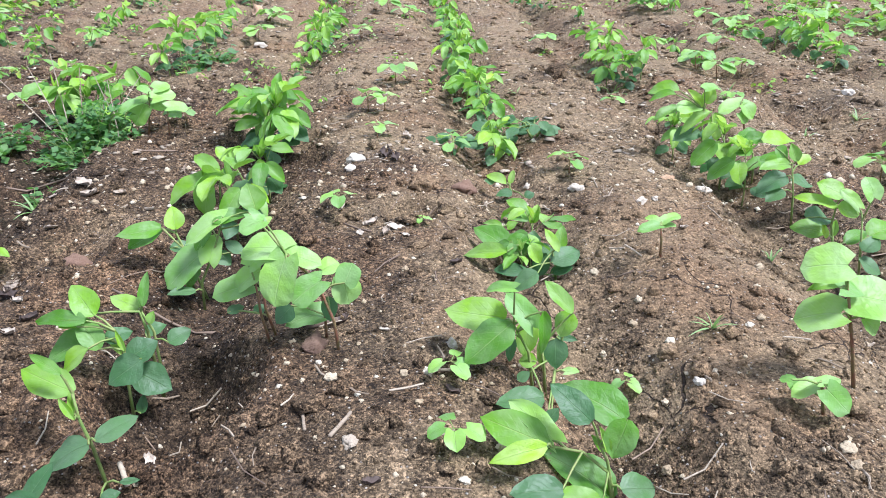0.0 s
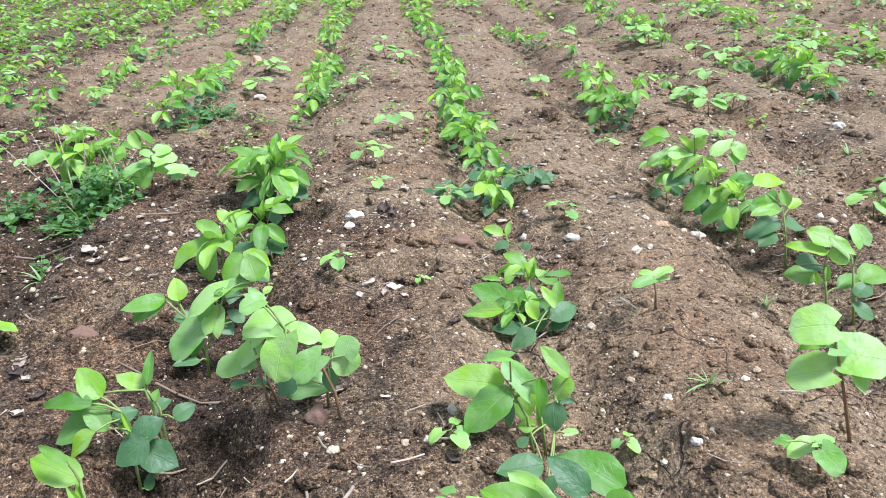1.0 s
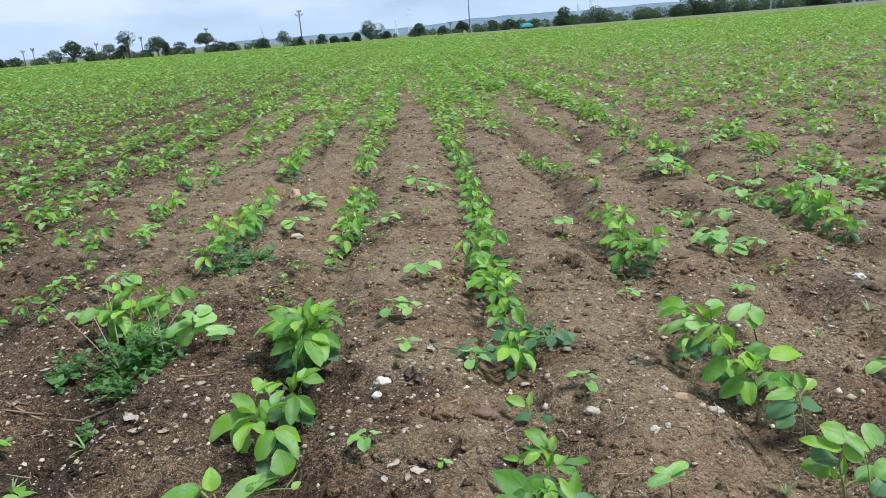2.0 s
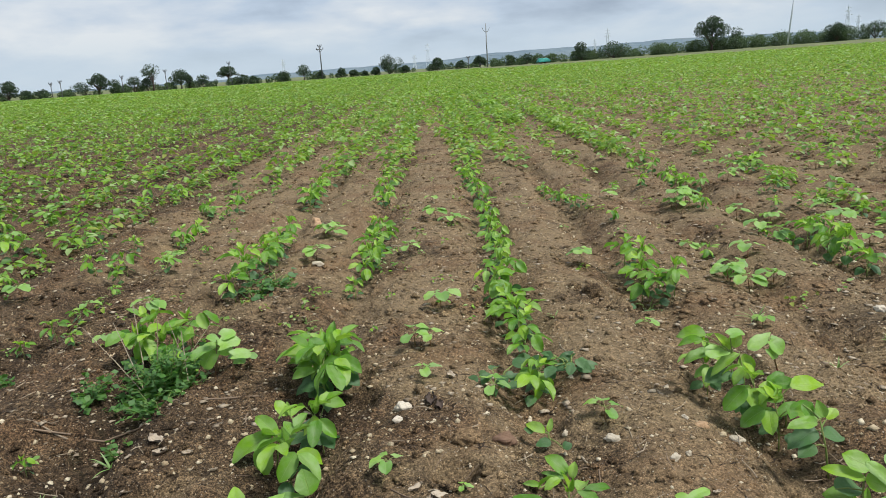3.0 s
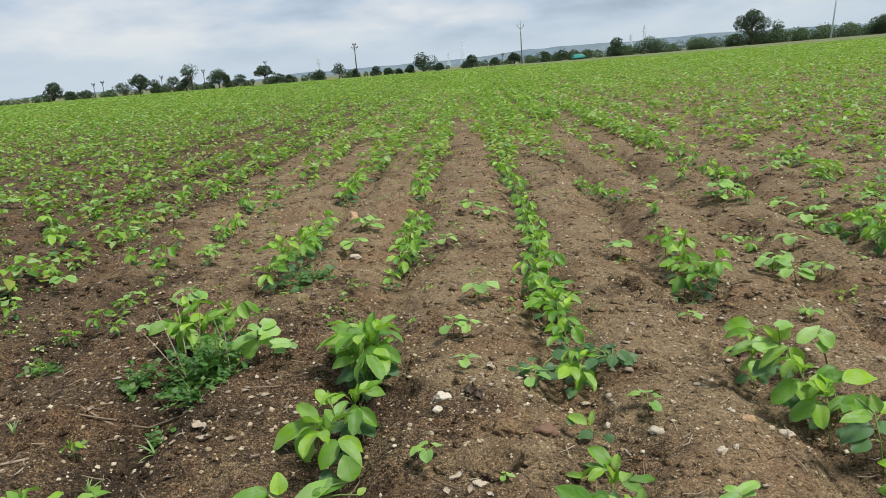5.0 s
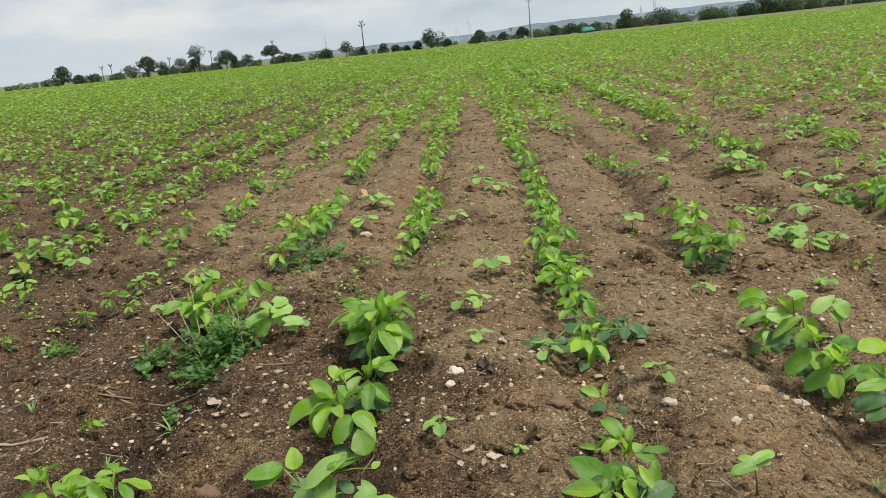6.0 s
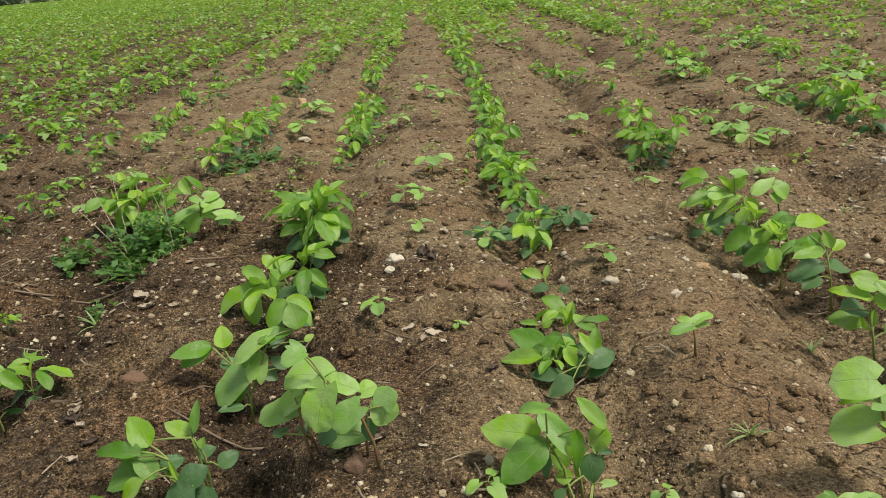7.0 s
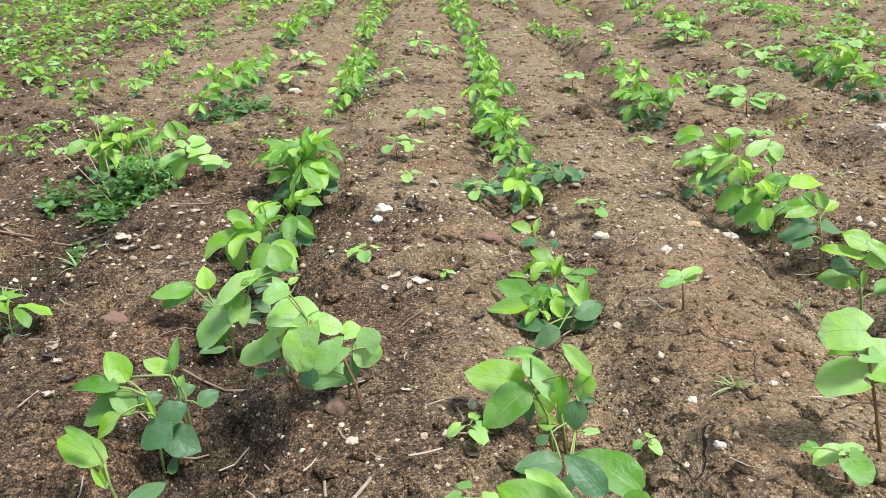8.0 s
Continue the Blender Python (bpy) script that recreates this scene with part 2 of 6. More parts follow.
M_SOIL = soil_material()
M_CLOD = clod_material()
M_PEBBLE = stone_material("pebble", (0.37, 0.285, 0.175), (0.54, 0.445, 0.30), (0.66, 0.575, 0.42))
M_WHITE = stone_material("limestone_chip", (0.48, 0.415, 0.315), (0.62, 0.55, 0.44), (0.42, 0.345, 0.25))
M_ROSE = stone_material("reddish_stone", (0.155, 0.092, 0.06), (0.20, 0.125, 0.085), (0.18, 0.115, 0.08))
M_ORANGE = stone_material("tan_stone", (0.44, 0.29, 0.17), (0.47, 0.32, 0.2), (0.42, 0.3, 0.19))
M_STRAW = dry_material("dry_straw", (0.20, 0.15, 0.10), (0.38, 0.315, 0.225))
M_TWIG = dry_material("dry_twig", (0.12, 0.085, 0.06), (0.26, 0.19, 0.13))
M_HUSK = dry_material("dry_husk", (0.27, 0.215, 0.155), (0.46, 0.39, 0.30))
M_FLAKE = dry_material("dry_flake", (0.22, 0.17, 0.115), (0.42, 0.35, 0.255))
M_DARKHUSK = dry_material("dark_husk", (0.045, 0.034, 0.028), (0.085, 0.062, 0.05))
M_LEAF = leaf_material("soybean_leaf", (0.176, 0.330, 0.036), (0.30, 0.43, 0.13), (0.15, 0.28, 0.08), (0.23, 0.49, 0.05), spread=0.85)
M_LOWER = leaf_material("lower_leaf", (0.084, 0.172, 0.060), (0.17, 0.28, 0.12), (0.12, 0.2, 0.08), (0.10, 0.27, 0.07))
M_YOUNG = leaf_material("young_leaf", (0.222, 0.385, 0.040), (0.37, 0.51, 0.13), (0.2, 0.33, 0.06), (0.33, 0.56, 0.045), spread=0.8)
M_ROUND = leaf_material("round_leaf", (0.245, 0.425, 0.095), (0.36, 0.50, 0.19), (0.2, 0.33, 0.12), (0.28, 0.50, 0.07))
M_WEED = leaf_material("weed_leaf", (0.080, 0.178, 0.040), (0.14, 0.26, 0.07), (0.1, 0.2, 0.05), (0.16, 0.36, 0.03), False, True, 0.7, 0.6)
M_GRASS = leaf_material("grass_blade", (0.24, 0.36, 0.13), (0.30, 0.42, 0.17), (0.2, 0.3, 0.1), (0.3, 0.5, 0.08), False, True)
M_CROP = leaf_material("crop_leaf", (0.142, 0.272, 0.030), (0.22, 0.36, 0.08), (0.15, 0.28, 0.08), (0.29, 0.48, 0.03), False, True, 1.2, 0.46, True)
M_STEM = plain_material("green_stem", (0.16, 0.25, 0.055), (0.22, 0.24, 0.08), 90, 0.6)
M_REDSTEM = plain_material("reddish_stem", (0.20, 0.085, 0.05), (0.16, 0.13, 0.05), 90, 0.6)
M_BARK = plain_material("tree_bark", (0.075, 0.058, 0.045), (0.13, 0.105, 0.085), 3, 0.9)
M_TREE = leaf_material("tree_leaf", (0.040, 0.064, 0.038), (0.08, 0.12, 0.05), (0.06, 0.09, 0.03), (0.07, 0.14, 0.03), False, True, 0.6, 0.6)
M_SCRUB = leaf_material("scrub_leaf", (0.066, 0.102, 0.046), (0.1, 0.14, 0.05), (0.08, 0.1, 0.04), (0.10, 0.17, 0.04), False, True, 0.9, 0.6)
M_POLE = plain_material("weathered_pole", (0.19, 0.20, 0.20), (0.27, 0.28, 0.28), 2, 0.6)
# poles against the sky: their silhouette darkness is put into the base colour
M_SILHOUETTE_POLE = plain_material("silhouette_pole", (0.075, 0.078, 0.08), (0.12, 0.125, 0.125), 2, 0.7)
M_STEEL = plain_material("galvanised_steel", (0.55, 0.60, 0.65), (0.60, 0.65, 0.70), 0.5, 0.6)
# distance haze is put into the hills' base colour as blue-grey
M_HILL = plain_material("haze_tinted_hill", (0.125, 0.170, 0.205), (0.155, 0.195, 0.215), 0.012, 0.95, 0.1)
M_TARP = plain_material("green_tarpaulin", (0.015, 0.20, 0.165), (0.03, 0.27, 0.22), 1.4, 0.5)


# ---------------------------------------------------------------- meshes
def mesh_from(name, verts, faces, mats, smooth=False, uvs=None, index=None):
    me = bpy.data.meshes.new(name)
    me.from_pydata([tuple(v) for v in verts], [], [tuple(f) for f in faces])
    for m in mats if isinstance(mats, (list, tuple)) else [mats]:
        me.materials.append(m)
    if smooth:
        me.polygons.foreach_set("use_smooth", [True] * len(me.polygons))
    if index is not None:
        me.polygons.foreach_set("material_index", index)
    if uvs is not None:
        layer = me.uv_layers.new(name="UVMap")
        loops = np.empty(len(me.loops), dtype=np.int32)
        me.loops.foreach_get("vertex_index", loops)
        layer.data.foreach_set("uv", np.asarray(uvs, dtype=np.float32)[loops].ravel())
    me.update()
    return me


def array_mesh(name, verts, faces, mat):
    """A mesh from equal-sided faces in arrays, quick for many."""
    me = bpy.data.meshes.new(name)
    n, side = faces.shape
    me.vertices.add(len(verts))
    me.vertices.foreach_set("co", np.ascontiguousarray(verts, dtype=np.float32).ravel())
    me.loops.add(n * side)
    me.loops.foreach_set("vertex_index", np.ascontiguousarray(faces, dtype=np.int32).ravel())
    me.polygons.add(n)
    me.polygons.foreach_set("loop_start", np.arange(0, n * side, side, dtype=np.int32))
    me.polygons.foreach_set("loop_total", np.full(n, side, dtype=np.int32))
    me.materials.append(mat)
    me.update(calc_edges=True)
    return me


def part_mesh(name, me, parent, label="", m=None):
    ob = new(name, me)
    ob.parent = parent
    if m is not None:
        ob.matrix_basis = m
    return tagged(ob, label)


def tube(points, radii, sides=6, cap=True):
    """Verts and faces of a bent, tapered stalk."""
    pts = [Vector(p) for p in points]
    verts, faces = [], []
    for i, p in enumerate(pts):
        d = (pts[min(i + 1, len(pts) - 1)] - pts[max(i - 1, 0)]).normalized()
        a = d.cross(Vector((0.31, 0.95, 0.05))).normalized()
        b = d.cross(a)
        for s in range(sides):
            w = 2 * math.pi * s / sides
            verts.append(p + (a * math.cos(w) + b * math.sin(w)) * radii[i])
    for i in range(len(pts) - 1):
        for s in range(sides):
            q = (s + 1) % sides
            faces.append((i * sides + s, i * sides + q, (i + 1) * sides + q, (i + 1) * sides + s))
    if cap:
        faces.append(tuple(range(sides))[::-1])
        faces.append(tuple((len(pts) - 1) * sides + s for s in range(sides)))
    return verts, faces


def joined(pieces):
    verts, faces = [], []
    for v, f in pieces:
        o = len(verts)
        verts.extend(v)
        faces.extend(tuple(i + o for i in q) for q in f)
    return verts, faces


def lattice(ix, iy, seed):
    h = (ix.astype(np.int64) * 374761393 + iy.astype(np.int64) * 668265263 + seed * 974634777) & 0xFFFFFFFF
    h = ((h ^ (h >> 13)) * 1274126177) & 0xFFFFFFFF
    return ((h ^ (h >> 16)) & 0xFFFF) / 65535.0


def vnoise(x, y, seed=0):
    """Smooth value noise, 0 to 1, of period one."""
    ix, iy = np.floor(x), np.floor(y)
    fx, fy = x - ix, y - iy
    fx, fy = fx * fx * (3 - 2 * fx), fy * fy * (3 - 2 * fy)
    a, b = lattice(ix, iy, seed), lattice(ix + 1, iy, seed)
    c, d = lattice(ix, iy + 1, seed), lattice(ix + 1, iy + 1, seed)
    return (a * (1 - fx) + b * fx) * (1 - fy) + (c * (1 - fx) + d * fx) * fy


# ---------------------------------------------------------------- ground
ROWS_NEAR = [-0.73, -0.30, 0.185, 0.60, 1.33]
FURROWS = [-0.73 - 0.5 * k for k in range(1, 9)][::-1] + ROWS_NEAR + [0.97] + [1.33 + 0.5 * k for k in range(1, 9)]
# hollows dug or scratched in the beds: x, y, radius, depth
HOLLOWS = [(-0.005, 1.165, 0.048, 0.056), (-0.285, 0.745, 0.085, 0.048), (-0.25, 0.73, 0.05, 0.02), (-0.56, 1.10, 0.10, 0.040), (-0.80, 1.36, 0.11, 0.045),
           (0.46, 2.02, 0.05, 0.02), (-0.17, 1.42, 0.06, 0.016), (0.30, 1.02, 0.04, 0.012), (0.97, 1.22, 0.10, 0.020), (0.93, 1.06, 0.06, 0.02), (-0.222, 1.50, 0.055, 0.042), (-0.232, 1.62, 0.05, 0.038)]


def height(x, y):
    """Ground height, for numbers or arrays."""
    x, y = np.asarray(x, dtype=float), np.asarray(y, dtype=float)
    d = np.hypot(x, y)
    near = np.clip(1.25 - d / 14.0, 0, 1)
    bend = (vnoise(y * 1.3, x * 0.2, 3) - 0.5) * 0.05
    gap = np.min(np.abs((x + bend)[..., None] - np.array(FURROWS)), axis=-1)
    z = 0.014 - 0.056 * np.exp(-(gap / 0.085) ** 2) * (0.55 + 0.9 * vnoise(x * 2, y * 3, 5))
    z = z + (vnoise(x * 2.4, y * 2.4, 7) - 0.5) * 0.016 + (vnoise(x * 6.5, y * 6.5, 8) - 0.5) * 0.013
    # rain has washed the tops of the eastern beds smooth, the furrows and the western bed lie loose
    loose = np.where(x > -0.22, 0.42 + 0.75 * np.exp(-(gap / 0.12) ** 2), 1.0)
    lump = vnoise(x * 17, y * 17, 9)
    z = z + ((lump - 0.5) * 0.016 + np.clip(lump - 0.64, 0, 1) * 0.046) * loose
    z = z + ((0.5 - np.abs(vnoise(x * 36, y * 36, 10) - 0.5) * 2) * 0.005 + (vnoise(x * 61, y * 61, 13) - 0.5) * 0.004 + (vnoise(x * 92, y * 92, 11) - 0.5) * 0.004) * (0.15 + 0.95 * vnoise(x * 4.1, y * 4.1, 14)) * (0.5 + loose)
    z = z * near
    for hx, hy, r, deep in HOLLOWS:
        q = np.hypot(x - hx, y - hy) / r
        z = z - deep * np.exp(-q ** 2.4) * (0.8 + 0.4 * vnoise(x * 30, y * 30, 12)) + 0.25 * deep * np.exp(-((q - 1.25) / 0.3) ** 2)
    t = np.clip((d - 60) / 100, 0, 1)
    # the plain falls a little to the west and climbs to the east
    side = x / np.maximum(d, 1.0) * 165
    return z + t * t * (3 - 2 * t) * np.where(side < 0, 0.0028 * side, 0.0035 * side + 0.00005 * side * side)


def ground_z(x, y):
    return float(height(x, y))


def lines(lo, hi, step, growth, reach, far):
    """Grid lines, fine from lo to hi, growing slowly to reach and fast from there."""
    inner = list(np.arange(lo, hi, step))
    up, s, v = [], step, inner[-1]
    while v < far:
        s *= growth if v < reach[1] else 1.14
        v += s
        up.append(v)
    down, s, v = [], step, inner[0]
    while v > -far:
        s *= growth if v > reach[0] else 1.14
        v -= s
        down.append(v)
    return np.array(down[::-1] + inner + up)


gx = lines(-0.85, 0.95, 0.0072, 1.034, (-6.0, 6.0), 2600)
gy = lines(0.45, 1.9, 0.0072, 1.026, (0.3, 9.0), 2600)
GX, GY = np.meshgrid(gx, gy)
GZ = height(GX, GY)
nx, ny = len(gx), len(gy)
idx = np.arange(nx * ny).reshape(ny, nx)
quads = np.stack([idx[:-1, :-1], idx[:-1, 1:], idx[1:, 1:], idx[1:, :-1]], -1).reshape(-1, 4)
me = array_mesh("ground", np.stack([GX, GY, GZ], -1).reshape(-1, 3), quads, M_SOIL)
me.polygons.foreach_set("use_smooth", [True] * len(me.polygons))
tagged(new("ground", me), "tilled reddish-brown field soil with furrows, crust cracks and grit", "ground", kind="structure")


# ---------------------------------------------------------------- leaves
def leaf_mesh(name, mat, half, fold, droop, ripple, seed, rows=8, cols=6, notch=0.0, tip=1.0):
    """A unit blade along +y with its base at the origin. half: the half width at v in 0..1."""
    rnd = random.Random(seed)
    ph = [rnd.uniform(0, 6.28) for _ in range(4)]
    verts, uvs, faces = [], [], []
    for i in range(rows + 1):
        v = i / rows
        w = half(v) * (1 + 0.05 * math.sin(8 * v + ph[3]) + 0.03 * math.sin(17 * v + ph[2]))
        for j in range(cols + 1):
            u = j / cols * 2 - 1
            y = v - notch * abs(u) ** 1.5 * (1 - v) ** 2
            if i == 0:
                y = -notch * abs(u) * 1.2
            if i == rows:
                y = tip - (1 - tip) * 0
            z = fold * abs(u) * w - droop * v * v + ripple * (math.sin(5 * v + ph[0] + 2.2 * u) * abs(u) + 0.5 * math.sin(11 * v + ph[1] - 3 * u) * u * u)
            verts.append((u * w + 0.02 * math.sin(3 * v + ph[2]), y, z))
            uvs.append((0.5 + 0.5 * u, v))
    n = cols + 1
    for i in range(rows):
        for j in range(cols):
            faces.append((i * n + j, i * n + j + 1, (i + 1) * n + j + 1, (i + 1) * n + j))
    return mesh_from(name, verts, faces, mat, True, uvs)


def ovate(width):
    return lambda v: width * max(0.0, 1 - abs(2 * (0.02 + 0.98 * v) ** 0.80 - 1) ** 1.9) ** 0.80 + 0.003


def pointed(width):
    return lambda v: width * 2.34 * (0.012 + 0.988 * v) ** 0.58 * max(0.0, 1 - v) ** 0.66 + 0.002


def heart(width):
    return lambda v: width * max(0.0, 1 - abs(2 * (0.06 + 0.94 * v) ** 0.92 - 1) ** 2.3) ** 0.52 + 0.003


SOY = [leaf_mesh("soybean_leaflet", M_LEAF, ovate(0.31 + 0.02 * (i % 3)), 0.20 + 0.07 * (i % 4), 0.08 + 0.10 * (i % 3), 0.036, i) for i in range(6)]
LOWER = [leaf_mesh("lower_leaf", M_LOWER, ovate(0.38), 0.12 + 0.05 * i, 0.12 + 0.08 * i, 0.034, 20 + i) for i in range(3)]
YOUNG = [leaf_mesh("young_leaflet", M_YOUNG, ovate(0.27), 0.55 + 0.15 * i, 0.05, 0.02, 30 + i) for i in range(3)]
ROUND = [leaf_mesh("round_leaf", M_ROUND, heart(0.46 + 0.02 * i), 0.10 + 0.06 * i, 0.14 + 0.08 * i, 0.045, 40 + i, 9, 6, 0.16) for i in range(4)]
PALE = [leaf_mesh("pale_leaflet", M_YOUNG, ovate(0.33), 0.18 + 0.06 * i, 0.10 + 0.07 * i, 0.036, 50 + i) for i in range(3)]
POINTED = [leaf_mesh("soybean_leaflet", M_LEAF, pointed(0.27 + 0.02 * (i % 3)), 0.25 + 0.10 * (i % 4), 0.10 + 0.13 * (i % 3), 0.042, 70 + i) for i in range(6)]
BRIGHT = [leaf_mesh("pale_leaflet", M_YOUNG, pointed(0.27), 0.30 + 0.12 * i, 0.10 + 0.10 * i, 0.040, 80 + i) for i in range(3)]
BLADES = {"pale": BRIGHT, "soy": POINTED, "lower": LOWER, "young": YOUNG, "round": ROUND}


def blade_pose(base, way, up, length, width=1.0):
    """Pose of a blade that runs from base along way, its face towards up."""
    y = Vector(way).normalized()
    x = y.cross(Vector(up))
    if x.length < 1e-4:
        x = y.cross(Vector((1, 0.2, 0)))
    x.normalize()
    z = x.cross(y)
    m = Matrix((x * length * width, y * length, z * length)).transposed().to_4x4()
    m.translation = Vector(base)
    return m


def polar(az, el):
    return Vector((math.cos(az) * math.cos(el), math.sin(az) * math.cos(el), math.sin(el)))


def soybean_plant(seed, tall=0.15, leaves=4):
    """A young soybean plant at the origin: stem, steep petioles, dark lower pair, nodding trifoliate leaves blown to -x, folded tip."""
    r = random.Random(seed)
    root = new("soybean_plant")
    tagged(root, "young green soybean plant with trifoliate leaves, growing in soil", "soybean plant", "soybean plants in rows")
    lean = (r.uniform(-0.016, 0.008), r.uniform(-0.012, 0.012))
    spine = [Vector((lean[0] * k * k, lean[1] * k * k, tall * k - (0.012 if k == 0 else 0))) for k in (0, 0.25, 0.5, 0.75, 1.0)]
    pieces = []
    blades = []

    def on(k):
        i = min(3, int(k * 4))
        return spine[i].lerp(spine[i + 1], k * 4 - i)

    az = r.uniform(0, 6.28)
    for k, s in ((0.34, 0), (0.34, math.pi), (0.52, 1.57)):
        p = on(k)
        a = az + s + r.uniform(-0.3, 0.3)
        e = p + polar(a, 0.45) * 0.018
        pieces.append(tube([p, e], [0.0012, 0.001], 5, False))
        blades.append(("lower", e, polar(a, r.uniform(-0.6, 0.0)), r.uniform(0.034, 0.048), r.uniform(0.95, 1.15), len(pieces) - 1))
    for n in range(leaves):
        k = (0.50, 0.68, 0.86, 1.0)[n]
        a = az + 1.2 + n * 2.4 + r.uniform(-0.4, 0.4)
        p = on(k)
        reach = r.uniform(0.034, 0.056) * (1.0, 1.0, 0.85, 0.55)[n]
        d = polar(a, r.uniform(0.70, 1.15))
        mid = p + d * reach * 0.5 + Vector((0, 0, 0.003))
        e = p + d * reach
        pieces.append(tube([p, mid, e], [0.0013, 0.0011, 0.0009], 5, False))
        size = r.uniform(0.050, 0.068) * (1.0, 1.0, 0.88, 0.62)[n]
        dip = r.uniform(-0.75, 0.15) if n < 3 else r.uniform(0.2, 0.9)
        swept = Vector((math.cos(a) - 0.55, math.sin(a), 0))
        b = math.atan2(swept.y, swept.x)
        for t, off in ((0, 0), (1, 1.05), (-1, -1.05)):
            w = polar(b + off + r.uniform(-0.3, 0.3), dip + (0 if t == 0 else r.uniform(-0.40, 0.35)))
            start = e + (polar(b, 0.3) * 0.012 if t == 0 else Vector((0, 0, 0)))
            blades.append(("soy" if n < 2 else ("pale" if r.random() < 0.5 else "soy") if n == 2 else "young", start, w, size * (1.0 if t == 0 else 0.90), r.uniform(0.88, 1.10), len(pieces) - 1))
    top = spine[-1]
    for s in range(3):
        blades.append(("young", top, polar(az + 1 + 2.2 * s, r.uniform(0.9, 1.35)), r.uniform(0.024, 0.042), 0.6, -1))
    v, f = tube(spine, [0.0021, 0.0019, 0.0017, 0.0015, 0.0011], 6)
    part_mesh("stem", mesh_from("stem", v, f, M_STEM, True), root, "thin green stem")
    stalks = [part_mesh("petiole", mesh_from("petiole", v, f, M_STEM, True), root) for v, f in pieces]
    for kind, p, w, size, wide, held_by in blades:
        part_mesh("leaflet" if kind != "lower" else "leaf", r.choice(BLADES[kind]), stalks[held_by] if held_by >= 0 else root, "", blade_pose(p, w, Vector((r.uniform(-0.6, 0.6), r.uniform(-0.7, 0.4), 1)), size, wide))
    return root


def round_seedling(seed, tall=0.07, pairs=2, size=0.05):
    """A broad round-leaved seedling on a reddish stalk."""
    r = random.Random(seed)
    root = new("broadleaf_seedling")
    tagged(root, "pale green round-leaved seedling on a thin reddish stalk", "seedling", "round-leaved seedlings")
    lean = Vector((r.uniform(-0.15, 0.15), r.uniform(-0.15, 0.15), 1))
    spine = [lean * tall * k for k in (-0.12, 0.35, 0.7, 1.0)]
    pieces = []
    az = r.uniform(0, 6.28)
    blades = []
    for n in range(pairs * 2):
        a = az + n * 2.4 + r.uniform(-0.3, 0.3)
        p = spine[-1].lerp(spine[-2], 0.5 * r.random())
        d = polar(a, r.uniform(0.1, 0.5))
        e = p + d * size * r.uniform(0.35, 0.75)
        pieces.append(tube([p, e], [0.0011, 0.0009], 5, False))
        blades.append((len(pieces) - 1, e, polar(a, r.uniform(-0.35, 0.05)), size * r.uniform(0.75, 1.1)))
    v, f = tube(spine, [0.0017, 0.0016, 0.0014, 0.0011], 6)
    part_mesh("stem", mesh_from("stem", v, f, M_REDSTEM, True), root, "reddish stalk")
    stalks = [part_mesh("petiole", mesh_from("petiole", v, f, M_STEM, True), root) for v, f in pieces]
    for held_by, p, w, s in blades:
        part_mesh("leaf", r.choice(ROUND), stalks[held_by], "", blade_pose(p, w, Vector((r.uniform(-0.2, 0.2), r.uniform(-0.2, 0.2), 1)), s))
    return root


BY_LETTER = {"s": SOY, "l": LOWER, "y": YOUNG, "r": ROUND, "p": PALE}


def leafy_plant(name, label, category, x, y, stalk, stems, leaves):
    """A single plant: stalks as bent lines and blades from base to tip, all from its foot at x, y."""
    r = random.Random(int(1000 * (x + 3 * y)))
    root = new(name)
    root.matrix_basis = pose(x, y, ground_z(x, y))
    tagged(root, label, category)
    nodes = []
    for line in stems:
        n = len(line)
        v, f = tube(line, [0.0022 - 0.0010 * i / (n - 1) for i in range(n)], 7)
        part_mesh("stem", mesh_from("stem", v, f, stalk, True), root, "thin stalk")
        for i in range(1, n):
            a, b = Vector(line[i - 1]), Vector(line[i])
            nodes += [a.lerp(b, k / 4) for k in range(1, 5)]
    for kind, bx, by, bz, tx, ty, tz, wide in leaves:
        base, tip = Vector((bx, by, bz)), Vector((tx, ty, tz))
        join = min(nodes, key=lambda q: (q - base).length + (0.05 if q.z > base.z else 0))
        stalk_of = root
        if (join - base).length > 0.004:
            mid = join.lerp(base, 0.55) + Vector((0, 0, 0.003))
            v, f = tube([join, mid, base], [0.0014, 0.0012, 0.0010], 5, False)
            stalk_of = part_mesh("petiole", mesh_from("petiole", v, f, M_STEM, True), root)
        way = tip - base
        up = Vector((-base.x * 0.4 + r.uniform(-0.15, 0.15) - x * 0.35, -0.50 + r.uniform(-0.2, 0.15), 1.0))
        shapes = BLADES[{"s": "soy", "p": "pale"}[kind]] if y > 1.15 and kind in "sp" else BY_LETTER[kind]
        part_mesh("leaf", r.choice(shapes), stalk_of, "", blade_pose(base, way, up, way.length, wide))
    return root


PLACED = set()


def settle(proto, x, y, turn, size, sink=0.0):
    m = pose(x, y, ground_z(x, y) - sink, 0, 0, turn) @ Matrix.Diagonal((size, size, size, 1))
    if proto.name not in PLACED:
        PLACED.add(proto.name)
        proto.matrix_basis = m
        return proto
    ob = copy_thing(proto, pose(0, 0, 0))
    ob.matrix_basis = m
    return ob


